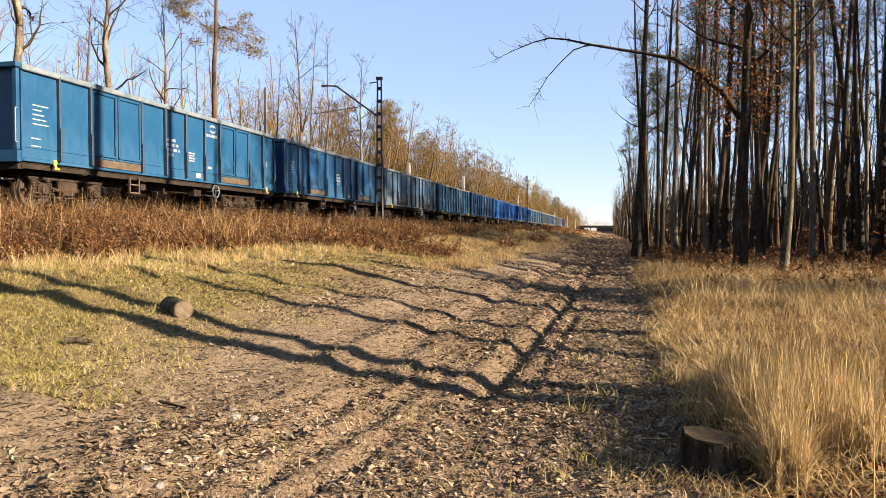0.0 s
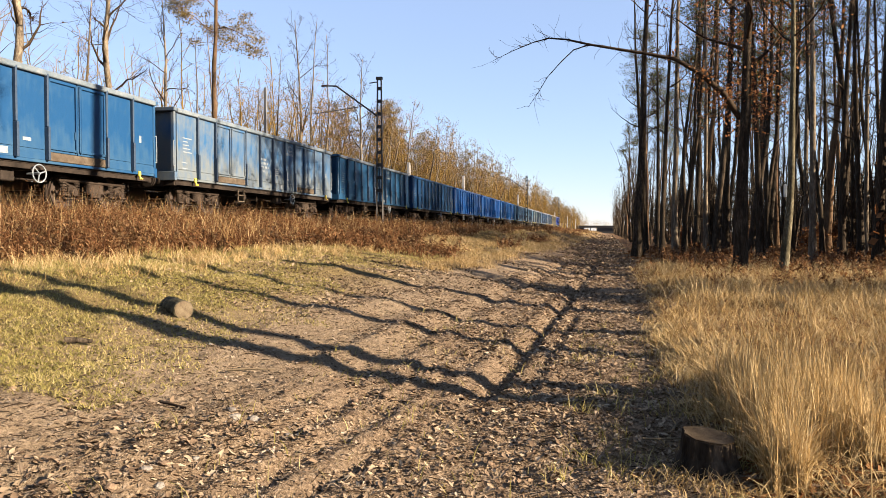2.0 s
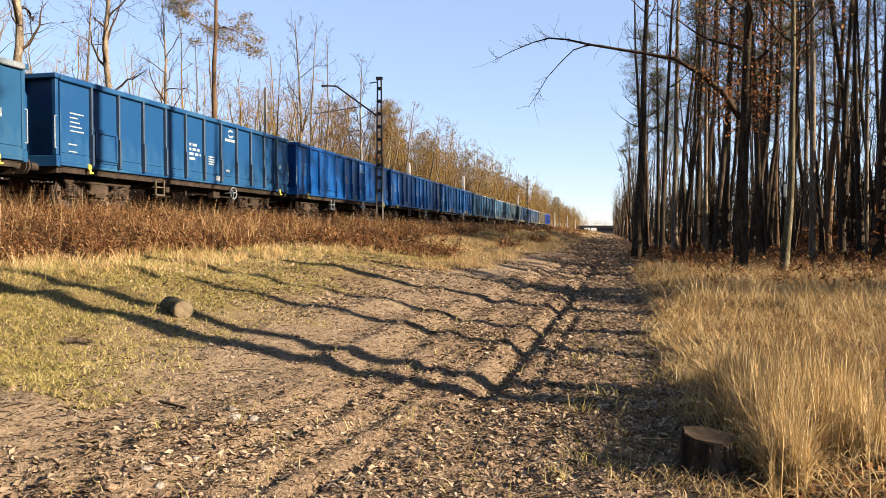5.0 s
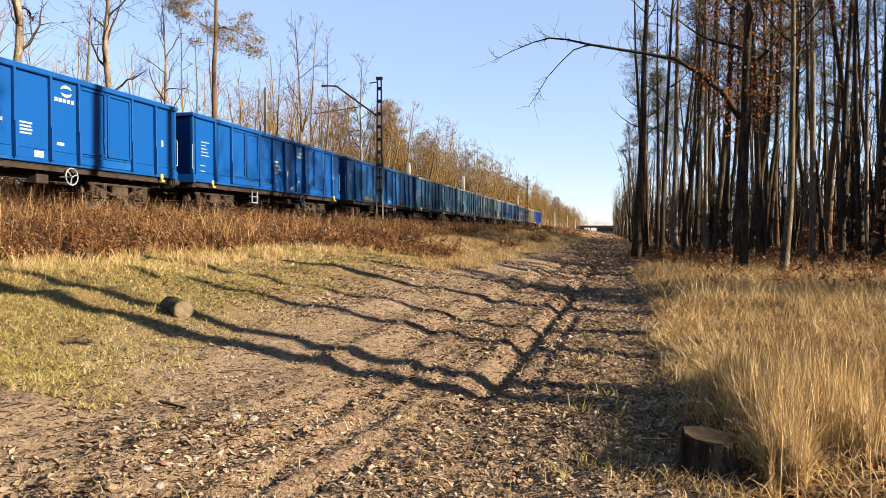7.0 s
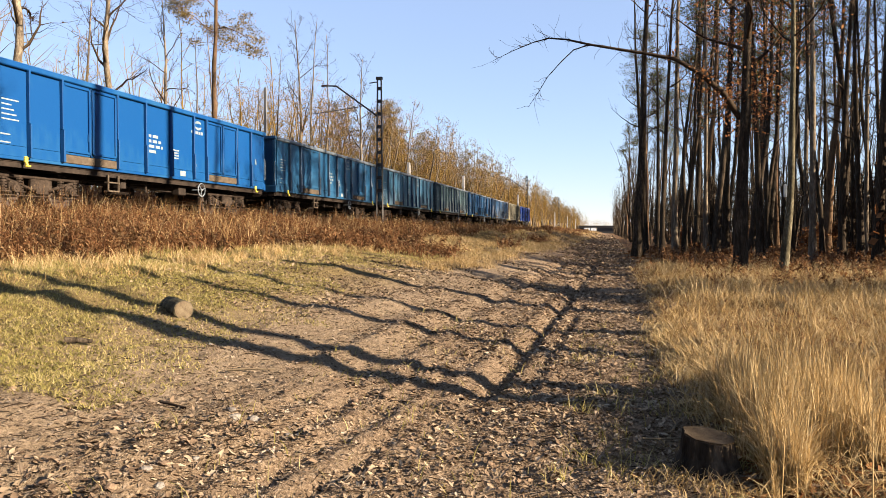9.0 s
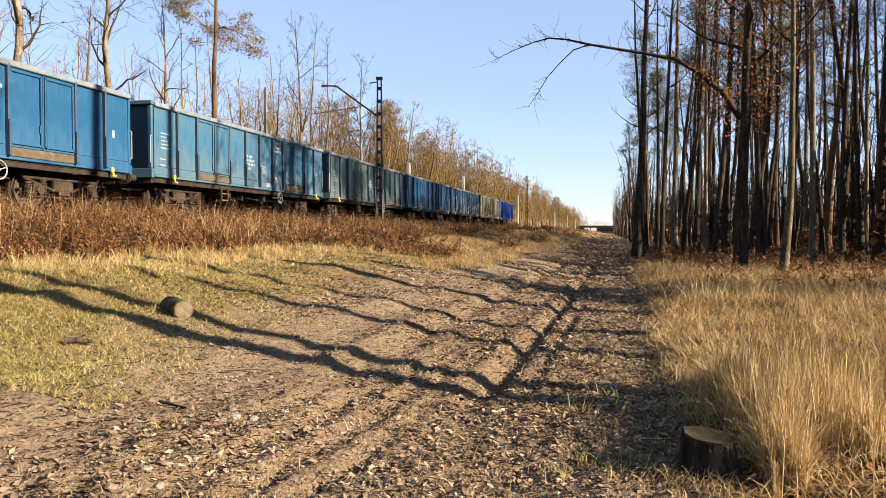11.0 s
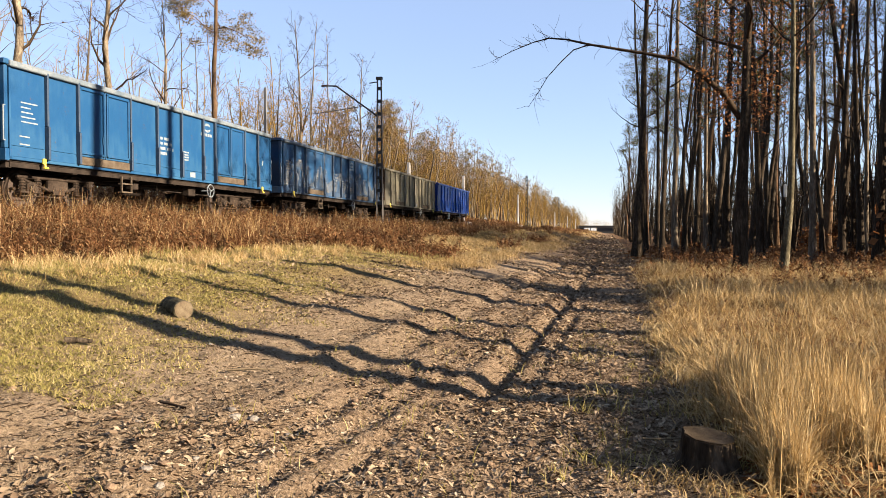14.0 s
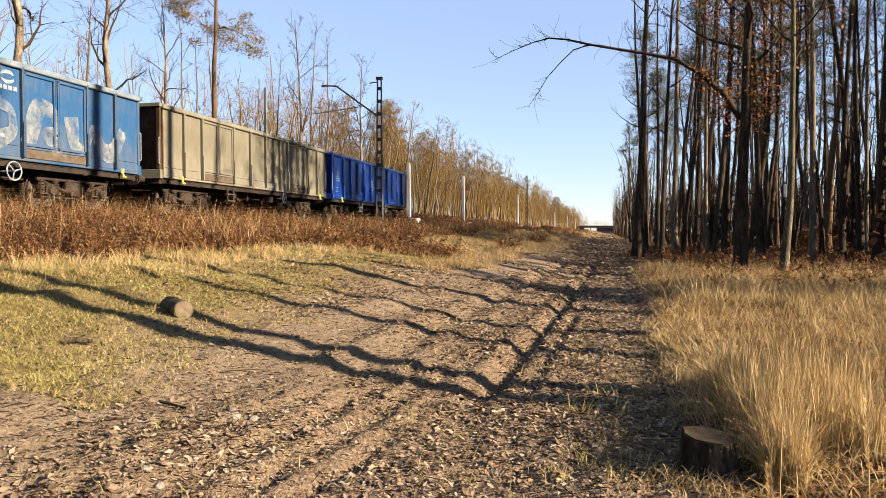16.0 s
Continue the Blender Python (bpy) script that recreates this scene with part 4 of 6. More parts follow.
# the straight trees that throw their shadows over the track
straight = tree("bare_tree", "straight bare tree standing in dry grass beside the wood", R_GROUP, grow(14, 23, 0.25, 0.5, 16, 3.2, 4, 2, (0.4, 1.2), 0.012, 0.014), M["bark"], M["twig"], None, None, 9)
limbed = tree("bare_tree", "bare tree with low upswept limbs standing in dry grass", R_GROUP, grow(15, 22, 0.25, 0.30, 22, 2.4, 5, 3, (0.9, 2.0), 0.012, 0.016), M["bark"], M["twig"], None, None, 9)
limbed.matrix_basis = stand(limbed, 9.0, 5.5, 20, 0.95, 1.05)
plant(straight, [(9.4, 6.13, 130, 1.0, 1.0), (10.0, 8.33, 0, 0.95, 0.9), (11.0, 10.08, 80, 0.95, 0.85), (9.0, 13.55, 150, 1.25, 1.35), (9.0, 17.0, 220, 1.2, 1.1), (12.5, 23.4, 110, 1.1, 1.3), (11.5, 26.5, 200, 1.05, 1.3), (13.0, 29.0, 250, 1.0, 1.0)]
      + [(0.36 * y + 4.6, y, 67 * k, 0.95, 1.0) for k, y in enumerate((25.4, 31.5, 36.0))])
# oak bushes added for shade, the tall ones set out of view
bush = grow(19, 1.7, 0.03, 0.03, 16, 0.9, 4, 3, (0.5, 1.6), 0.05, 0.006)
leaf = sprinkle(rb, bush[2], 4, 0.08, 0.055, 0.65)
bush = tree("oak_bush", "oak bush holding dead brown leaves, added for shade", R_GROUP, bush, M["twig"], M["twig"], leaf, M["oak_leaf"], 6)
plant(bush, [(9.2, 17.6, 40, 3.0, 2.0), (9.8, 18.8, 200, 3.1, 2.2), (9.0, 16.3, 300, 2.3, 1.7), (12.4, 29.5, 20, 3.4, 2.6), (13.4, 32.5, 110, 3.8, 2.8), (14.6, 36.0, 200, 3.8, 2.9), (16.0, 40.0, 300, 4.2, 3.0), (17.6, 44.5, 60, 4.4, 3.0), (19.2, 49.0, 150, 4.6, 3.2), (21.0, 54.5, 240, 4.8, 3.4), (23.4, 61.0, 330, 5.2, 3.6), (26.0, 69.0, 80, 5.6, 3.8)]
      + [(x, y, 50 * x + 31 * y, z, 1.15 * z) for x, y, z in ((11.6, 46.5, 0.9), (9.4, 52.5, 0.9), (13.0, 51.0, 1.1), (15.5, 56.0, 1.2), (6.2, 67.0, 1.2))])

# pines in the wood
def pine(seed, tall, r, label, group):
    g = grow(seed, tall, r, 0.64, 18, 4.4, 4, 2, (-0.1, 0.6), 0.025, 0.014, (0, 0), 0.7)
    rn = np.random.RandomState(seed)
    ends = g[2]
    leaf = needles(rn, ends, 30, 0.32, 0.2)
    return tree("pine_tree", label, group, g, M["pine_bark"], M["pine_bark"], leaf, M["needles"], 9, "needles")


pine_r = pine(31, 22, 0.24, "tall pine with dark needle crown in the wood", R_GROUP)
spots = []
for x, y in ((6.9, 56), (11.5, 62), (17, 47), (20, 70), (9, 80), (14, 52), (24, 58), (4.2, 84), (12.6, 75), (5.2, 120), (19, 90), (3.6, 150), (7, 100)):
    spots.append((x, y, rs.rand() * 360, 0.9 + 0.25 * rs.rand(), 1.0 + 0.3 * rs.rand()))
for k in range(22):
    y = 60 + 85 * rs.rand()
    spots.append((7 + (0.42 * y) * rs.rand(), y, rs.rand() * 360, 0.9 + 0.3 * rs.rand(), 1.0 + 0.4 * rs.rand()))
# more pines, mostly out of view, added so their crowns shade the train
for k in range(30):
    y = 31 + 3.2 * k
    spots.append((0.336 * y + 3.0 + 9 * rs.rand(), y, rs.rand() * 360, 0.85 + 0.2 * rs.rand(), 1.0 + 0.3 * rs.rand()))
# these stand wholly out of view, added to shade the farther wagons
for k, (x, y) in enumerate(((12.6, 25.2), (13.8, 27.6), (16.5, 32.5), (16.0, 36.5), (22, 42), (25, 51))):
    spots.append((x, y, 77 * k, 0.95 + 0.03 * (k % 4), 1.1))
plant(pine_r, spots)

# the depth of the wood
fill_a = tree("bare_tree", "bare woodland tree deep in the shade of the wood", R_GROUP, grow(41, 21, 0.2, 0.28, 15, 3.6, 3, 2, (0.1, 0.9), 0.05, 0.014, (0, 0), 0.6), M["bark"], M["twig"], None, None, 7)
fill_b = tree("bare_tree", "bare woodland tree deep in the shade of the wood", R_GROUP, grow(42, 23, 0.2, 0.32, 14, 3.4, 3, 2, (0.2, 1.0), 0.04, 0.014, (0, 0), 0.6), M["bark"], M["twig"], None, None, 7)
spots = {0: [], 1: []}
for k in range(62):
    y = 42 + 130 * rs.rand() ** 1.5
    x = 3.4 + (y * 0.50) * rs.rand() ** 0.9
    spots[k % 2].append((x, y, rs.rand() * 360, 0.8 + 0.35 * rs.rand(), 0.6 + 0.7 * rs.rand()))
for k in range(30):
    y = 120 + 420 * rs.rand()
    spots[k % 2].append((3.2 + 3.5 * rs.rand(), y, rs.rand() * 360, 0.7 + 0.3 * rs.rand(), 0.9))
for k in range(18):
    y = 30 + 34 * rs.rand()
    spot = (7.5 + (0.36 * y + 1) * rs.rand(), y, rs.rand() * 360, 0.8 + 0.3 * rs.rand(), 0.6 + 0.6 * rs.rand())
    if k % 3 == 0:
        spots[k % 2].append(spot)
# trees beside and behind the camera, added unseen on the sunward side for shade
for x, y in ((18, 28), (24, 32)):
    spots[1].append((x, y, rs.rand() * 360, 0.9, 0.9))
plant(fill_a, spots[0])
plant(fill_b, spots[1])
# a sparse row of unseen trees toward the sun, added only as shade
shade = tree("bare_tree", "unseen bare tree added sunward of the wood for shade", R_GROUP, grow(45, 22, 0.24, 0.3, 14, 3.6, 3, 0, (0.1, 0.8), 0.04, 0.025), M["bark"], M["twig"], None, None, 7)
spots = []
for k in range(8):
    x = 17 + 45 * rs.rand()
    y = 16 - 0.31 * x + 75 * rs.rand()
    if x > 0.36 * y + 2 and y + 0.128 * x > 20.5:
        spots.append((x, y, rs.rand() * 360, 0.85 + 0.3 * rs.rand(), 0.8 + 0.6 * rs.rand()))
plant(shade, spots)

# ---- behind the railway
left_a = tree("bare_tree", "bare sunlit tree with crooked limbs behind the railway", L_GROUP, grow(51, 17, 0.24, 0.36, 14, 4.4, 5, 4, (0.5, 1.3), 0.05, 0.012), M["sunlit_pale_bark"], M["twig"])
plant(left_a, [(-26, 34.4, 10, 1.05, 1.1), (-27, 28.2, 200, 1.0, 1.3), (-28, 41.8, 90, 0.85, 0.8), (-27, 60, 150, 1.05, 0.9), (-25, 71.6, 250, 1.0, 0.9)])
left_b = tree("bare_tree", "slim bare tree with upswept branches behind the railway", L_GROUP, grow(52, 18, 0.14, 0.30, 20, 3.2, 4, 3, (0.8, 1.8), 0.045, 0.008, (0, 0), 0.5), M["sunlit_pale_bark"], M["twig"])
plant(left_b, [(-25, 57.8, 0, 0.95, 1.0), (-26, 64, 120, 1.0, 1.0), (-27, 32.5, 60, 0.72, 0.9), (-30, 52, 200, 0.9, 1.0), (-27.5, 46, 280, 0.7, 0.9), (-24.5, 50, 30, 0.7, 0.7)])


def open_pine(seed, tall, r, bare, limbs, reach, label, tufts):
    """A sunlit pine: crooked stem, spreading limbs, flat sprays with gaps between them."""
    g = grow(seed, tall, r, bare, limbs, reach, 5, 3, (-0.15, 0.5), 0.035, 0.012, (0, 0), 0.8)
    rn = np.random.RandomState(seed)
    leaf = needles(rn, g[2][rn.rand(len(g[2])) < 0.8], tufts, 0.24, 0.19)
    return tree("pine_tree", label, L_GROUP, g, M["pine_bark"], M["pine_bark"], leaf, M["sunlit_needles"], 9, "needles")


left_pine = open_pine(61, 25, 0.2, 0.44, 26, 5.0, "sunlit pine with a high open crown behind the railway", 62)
left_pine.matrix_basis = stand(left_pine, -25, 43.0, 40, 1.0, 1.1)
far_pine = open_pine(62, 14.5, 0.16, 0.34, 20, 2.9, "pine with golden-olive needles in the sunlit far wood", 14)
spots = []
for k in range(85):
    y = 84 + 420 * rs.rand() ** 1.4
    spots.append((-24 - 11 * rs.rand() ** 1.3, y, rs.rand() * 360, 0.82 + 0.26 * rs.rand(), 0.9 + 0.3 * rs.rand()))
plant(far_pine, spots)
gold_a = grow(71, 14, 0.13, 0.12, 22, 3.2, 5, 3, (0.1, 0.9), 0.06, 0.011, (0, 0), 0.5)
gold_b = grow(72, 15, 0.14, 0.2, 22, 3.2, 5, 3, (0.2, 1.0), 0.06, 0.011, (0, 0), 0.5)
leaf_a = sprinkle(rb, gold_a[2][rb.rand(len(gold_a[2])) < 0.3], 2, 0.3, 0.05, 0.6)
gold_a = tree("woodland_tree", "golden-brown twiggy tree with clinging dead leaves", L_GROUP, gold_a, M["sunlit_pale_bark"], M["golden_twig"], leaf_a, M["oak_leaf"], 7)
gold_b = tree("woodland_tree", "golden-brown bare tree in the sunlit wood edge", L_GROUP, gold_b, M["sunlit_pale_bark"], M["golden_twig"], None, None, 7)
spots = {0: [], 1: []}
for k in range(190):
    y = 54 + 260 * rs.rand() ** 1.5
    x = -22.5 - 15 * rs.rand() ** 1.2
    spots[k % 2].append((x, y, rs.rand() * 360, float(np.interp(y, [54, 110], [0.62, 0.88])) + 0.26 * rs.rand(), 0.85 + 0.4 * rs.rand()))
for k in range(30):
    y = 300 + 500 * rs.rand()
    spots[k % 2].append((-22.5 - 8 * rs.rand(), y, rs.rand() * 360, 0.9 + 0.25 * rs.rand(), 1.5))
plant(gold_a, spots[0])
plant(gold_b, spots[1])
# low scrub behind the line
sc = grow(81, 7.0, 0.06, 0.05, 18, 2.4, 5, 3, (0.4, 1.4), 0.08, 0.008, (0, 0), 0.55)
scrub = tree("scrub_tree", "low golden-twigged scrub tree behind the railway", L_GROUP, sc, M["golden_twig"], M["golden_twig"], None, None, 6)
spots = []
for k in range(62):
    y = 14 + 110 * rs.rand() ** 0.8
    spots.append((-23 - 12 * rs.rand(), y, rs.rand() * 360, 0.75 + 0.5 * rs.rand(), 0.9 + 0.5 * rs.rand()))
plant(scrub, spots)


def far_wood(name, seed, n, xs, ys, tall, mat, label, sprays=5, skew=1.0, thick=0.03):
    """Countless slim trees deep in a wood, as one piece of stuff."""
    rk = np.random.RandomState(seed)
    lines, fine = [], []
    for _ in range(n):
        y = ys[0] + (ys[1] - ys[0]) * rk.rand() ** skew
        x = xs[0] + (xs[1] - xs[0]) * rk.rand()
        h = tall * (0.75 + 0.4 * rk.rand())
        p = np.array([x, y, float(height(x, y)) - 0.1])
        tp, tr = wander(rk, p, np.array([0.04 * rk.randn(), 0.04 * rk.randn(), 1.0]), h, 0.06 + 0.08 * rk.rand(), 0.02, 5, 0.07, 0.1)
        lines.append((tp, tr))
        for k in range(sprays):
            f = 0.3 + 0.7 * (k + rk.rand()) / sprays
            j = min(int(f * 4), 3)
            q = tp[j] + (tp[j + 1] - tp[j]) * (f * 4 - j)
            a = rk.rand() * 6.28
            d = np.array([math.cos(a), math.sin(a), 0.7 + rk.rand()])
            fine.append(wander(rk, q, unit(d), 1.2 + 2.2 * rk.rand(), thick, 0.4 * thick, 3, 0.3, 0.06))
    ob = stuff_of(name, [tubes(lines, 4), tubes(fine, 3)], mat)
    return tagged(ob, label, "wood", kind="stuff")


def stuff_of(name, arrays, mat):
    off, vs, fs = 0, [], []
    for v, f in arrays:
        vs.append(v)
        fs.append(f + off)
        off += len(v)
    return put(name, mesh_from(name, np.concatenate(vs), np.concatenate(fs), mat))


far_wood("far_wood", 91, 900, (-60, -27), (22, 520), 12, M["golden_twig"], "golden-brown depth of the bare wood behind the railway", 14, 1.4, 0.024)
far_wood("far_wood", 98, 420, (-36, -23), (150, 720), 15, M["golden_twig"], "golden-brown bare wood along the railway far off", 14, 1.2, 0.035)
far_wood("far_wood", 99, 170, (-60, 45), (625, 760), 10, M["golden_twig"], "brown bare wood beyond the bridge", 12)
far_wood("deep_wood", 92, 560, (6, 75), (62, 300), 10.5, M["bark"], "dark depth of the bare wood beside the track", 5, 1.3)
# three unseen woods, added round the camera to hold back low sky light
far_wood("added_rear_wood", 94, 260, (78, 110), (-60, 20), 16, M["bark"], "unseen bare wood added sunward to cut sky light", 6)
far_wood("added_rear_wood", 95, 260, (-70, 50), (-60, -22), 17, M["bark"], "unseen bare wood added behind to cut sky light", 6)
far_wood("added_rear_wood", 96, 160, (-70, -24), (-22, 20), 14, M["golden_twig"], "unseen golden bare wood added behind the railway to cut sky light", 6)
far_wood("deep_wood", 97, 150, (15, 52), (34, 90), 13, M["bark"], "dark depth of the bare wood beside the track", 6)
# low dark brush, added where the wood's depth lies in shade
far_wood("undergrowth", 101, 620, (5, 62), (54, 150), 5.5, M["bark"], "dark low brush added to stand in for the wood's deep shade", 12, 1.2)
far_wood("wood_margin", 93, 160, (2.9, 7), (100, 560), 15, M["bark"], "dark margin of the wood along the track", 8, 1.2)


# ---------------------------------------------------------------- masts, poles and the far bridge
def lattice_mast(x, y, tall, arm=True):
    z = float(height(x, y))
    ob = tagged(new("catenary_mast"), "dark steel lattice mast with a cantilever arm over the rails", "mast", "masts of the overhead line")
    ob.location = (x, y, z)
    a, b = 0.17, 0.10
    for s in (-1, 1):
        bm = bmesh.new()
        for q in (-0.05, 0.05):
            add_rod(bm, (s * a, q, 0), (s * b, q * 0.8, tall), 0.035, 0.03, 5)
        part("upright", bm, M["steel"], ob)
    n = int(tall / 0.62)
    for k in range(n):
        z0, z1 = tall * k / n, tall * (k + 1) / n
        w0 = a + (b - a) * k / n
        part("tie_plate", box(-w0, w0, -0.05, 0.05, z0 + 0.02, z0 + 0.20, 0.005), M["steel"], ob)
    part("footing", box(-0.35, 0.35, -0.35, 0.35, -0.4, 0.12, 0.03), M["concrete"], ob)
    part("cap", box(-0.16, 0.16, -0.09, 0.09, tall - 0.10, tall + 0.05, 0.01), M["steel"], ob)
    if arm:
        bm = add_rod(bmesh.new(), (-0.1, 0, tall - 2.0), (-2.4, 0, tall - 0.32), 0.045, None, 8)
        add_rod(bm, (-2.4, 0, tall - 0.32), (-2.95, 0, tall - 0.28), 0.04, None, 8)
        part("cantilever_arm", bm, M["steel"], ob)
        part("registration_arm", add_rod(bmesh.new(), (-0.95, 0, tall - 1.45), (-3.7, 0, tall - 1.75), 0.02, None, 6), M["steel"], ob)
        bm = bmesh.new()
        for k in range(5):
            add_rod(bm, (-2.95 - 0.06 * k, 0, tall - 0.28), (-2.99 - 0.06 * k, 0, tall - 0.28), 0.07, 0.05, 10)
        part("insulator", bm, M["ceramic"], ob)
        part("bracket", add_rod(bmesh.new(), (-0.1, 0, tall - 0.2), (-0.55, 0, tall - 0.25), 0.03, None, 6), M["steel"], ob)
    return ob


def concrete_pole(x, y, tall, base_z):
    ob = tagged(new("concrete_pole"), "pale square concrete pole on a block footing", "pole", "concrete poles beyond the rails")
    ob.location = (x, y, base_z)
    bm = bmesh.new()
    add_box(bm, -0.20, 0.20, -0.20, 0.20, 0, tall)
    for v in bm.verts:
        if v.co.z > tall * 0.5:
            v.co.x *= 0.62
            v.co.y *= 0.62
    bmesh.ops.bevel(bm, geom=list(bm.edges), offset=0.02, segments=1, affect="EDGES")
    part("shaft", bm, M["concrete"], ob)
    part("footing", box(-1.0, 1.0, -0.7, 0.7, -0.6, 0.16, 0.05), M["concrete"], ob)
    return ob


lattice_mast(-11.75, 36.5, 8.0)
lattice_mast(-11.75, 107.0, 8.0)
lattice_mast(-11.75, 178.0, 8.0)
for y, tall in ((67.2, 5.5), (94.0, 6.2), (153.2, 6.7), (262.0, 5.8), (345.0, 6.0), (430.0, 6.0)):
    concrete_pole(-18.7, y, tall, float(height(-18.7, y)) + 0.1)
grey = concrete_pole(-21.8, 43.6, 8.2, float(height(-21.8, 43.6)))
tagged(grey, "weathered grey concrete pole standing among trees")
for piece_of in grey.children:
    piece_of.data.materials[0] = M["grey_concrete"]
grey.scale = (0.55, 0.55, 1.0)


def bridge():
    ob = tagged(new("road_bridge"), "distant dark road overbridge with dark abutments", "bridge")
    ob.location = (0, 600, 0)
    part("deck", box(-70, 40, -4, 4, 4.6, 5.4, 0.1), M["asphalt"], ob)
    part("parapet", box(-70, 40, -4.1, -3.9, 5.4, 6.3, 0.02), M["steel"], ob)
    part("abutment", box(-70, -19, -3, 3, 0, 4.6, 0.1), M["asphalt"], ob, "dark shaded abutment wall")
    part("abutment", box(-9, 40, -3, 3, 0, 4.6, 0.1), M["asphalt"], ob, "dark shaded abutment wall")
    part("pier", box(-14.5, -13.7, -3, 3, 0, 4.6, 0.1), M["grey_concrete"], ob)
    return ob


bridge()


# ---------------------------------------------------------------- undergrowth
def strips(rs, base, tall, width, lean, segs=3, droop=0.5):
    """Curved tapering blades: arrays for one mesh of many."""
    n = len(base)
    a = rs.rand(n) * 2 * np.pi
    d = np.stack([np.cos(a), np.sin(a), np.zeros(n)], 1)
    face = rs.rand(n) * np.pi
    w = np.stack([np.cos(face), np.sin(face), np.zeros(n)], 1) * (width * (0.6 + 0.8 * rs.rand(n)))[:, None] * 0.5
    k = np.linspace(0, 1, segs + 1)
    rows = []
    for s in k:
        out = lean * tall * (s ** 1.6)
        up = tall * (s - droop * lean * s ** 2.5)
        c = base + d * out[:, None] + np.array([0, 0, 1.0]) * up[:, None]
        taper = 1 - 0.85 * s
        rows.append(np.stack([c - w * taper, c + w * taper], 1))
    v = np.stack(rows, 1).reshape(n, -1, 3)
    m = 2 * (segs + 1)
    i = np.arange(n)[:, None, None] * m + np.arange(segs)[None, :, None] * 2
    f = (i + np.array([0, 1, 3, 2])[None, None, :]).reshape(-1, 4)
    return v.reshape(-1, 3), f


def scatter(rs, n, x0, x1, y0, y1, power=1.0):
    """Places thinning out with distance."""
    lo, hi = math.log(y0), math.log(y1)
    u = rs.rand(n)
    y = np.exp(lo + (hi - lo) * u) if power else y0 + (y1 - y0) * u
    return x0 + (x1 - x0) * rs.rand(n), y


def on_ground(x, y, sink=0.01):
    return np.stack([x, y, height(x, y) - sink], 1)


def stuff(name, arrays, mat, label):
    v = np.concatenate([a[0] for a in arrays])
    off, fs = 0, []
    for a in arrays:
        fs.append(a[1] + off)
        off += len(a[0])
    return tagged(put(name, mesh_from(name, v, np.concatenate(fs), mat)), label, name.replace("_", " ").split(" ")[-1], kind="stuff")


rv = np.random.RandomState(77)

# tall dry grass beside the track, in tussocks
cx, cy = scatter(rv, 1350, 1.0, 10.5, 2.6, 34)
ring = np.array([(1.02, 5.2), (1.0, 4.75), (0.99, 5.45), (0.78, 5.5), (1.05, 4.6), (0.5, 5.5), (0.9, 5.7), (1.1, 5.1), (1.15, 4.85)])
cx, cy = np.concatenate([cx, ring[:, 0]]), np.concatenate([cy, ring[:, 1]])
keep = (cx > 0.95 + 0.35 * value_noise(cy * 0.6, cx * 0 + 2) * 2) & (cx < 0.34 * cy + 2.4) & (np.hypot(cx - 0.64, cy - 5.0) > 0.3)
keep[-9:] = True
keep &= ~((cx < 1.8) & (cy < 5.0))
cx, cy = cx[keep], cy[keep]
per = 36
bx = np.repeat(cx, per) + rv.randn(len(cx) * per) * (0.045 + 0.006 * np.repeat(cy, per))
by = np.repeat(cy, per) + rv.randn(len(cx) * per) * (0.045 + 0.006 * np.repeat(cy, per))
tall = np.repeat(0.2 + 0.4 * rv.rand(len(cx)) ** 1.3, per) * (0.45 + 0.7 * rv.rand(len(bx)))
tall *= np.clip((bx - 0.5) / 0.9, 0.35, 1)
upright = strips(rv, on_ground(bx, by), tall, 0.0065 + 0.0005 * by, 0.25 + 1.4 * rv.rand(len(bx)) ** 1.2, 3, 0.6)
# golden grass running up to the wood's edge
ex, ey = np.repeat(1.6 + 9.5 * rv.rand(900), 22), np.repeat(13 + 15 * rv.rand(900), 22)
ex, ey = ex + 0.16 * rv.randn(len(ex)), ey + 0.2 * rv.randn(len(ey))
keep = ex < 0.36 * ey + 1
ex, ey = ex[keep], ey[keep]
border = strips(rv, on_ground(ex, ey), 0.25 + 0.45 * rv.rand(len(ex)), 0.007 + 0.0004 * ey, 0.2 + 1.2 * rv.rand(len(ex)), 3, 0.6)
# matted dead stalks lying low under the tussocks
mx, my = scatter(rv, 24000, 0.85, 9, 3.0, 30)
keep = (mx < 0.34 * my + 1.6) & (np.hypot(mx - 0.64, my - 5.0) > 0.33)
mx, my = mx[keep], my[keep]
mat = strips(rv, on_ground(mx, my) + np.array([0, 0, 0.05]), 0.12 + 0.25 * rv.rand(len(mx)), 0.006 + 0.0004 * my, 0.9 + 0.8 * rv.rand(len(mx)), 3, 0.7)
# the tall dense tussocks nearest the stump
rt = np.random.RandomState(5)
nx, ny = np.repeat(0.98 + 0.8 * rt.rand(230), 36), np.repeat(5.15 + 1.8 * rt.rand(230), 36)
nx, ny = nx + 0.06 * rt.randn(8280), ny + 0.06 * rt.randn(8280)
dense = strips(rt, on_ground(nx, ny), np.repeat(0.48 + 0.26 * rt.rand(230), 36) * (0.45 + 0.65 * rt.rand(8280)), 0.006 + 0.005 * rt.rand(8280), 0.08 + 0.75 * rt.rand(8280) ** 1.8, 4, 0.6)
# the pale grass edge creeping onto the track
ny = np.repeat(6.0 + 7.0 * rt.rand(150), 24)
nx = np.repeat(0.62 + 0.7 * rt.rand(150), 24) + 0.08 * rt.randn(3600)
ny = ny + 0.09 * rt.randn(3600)
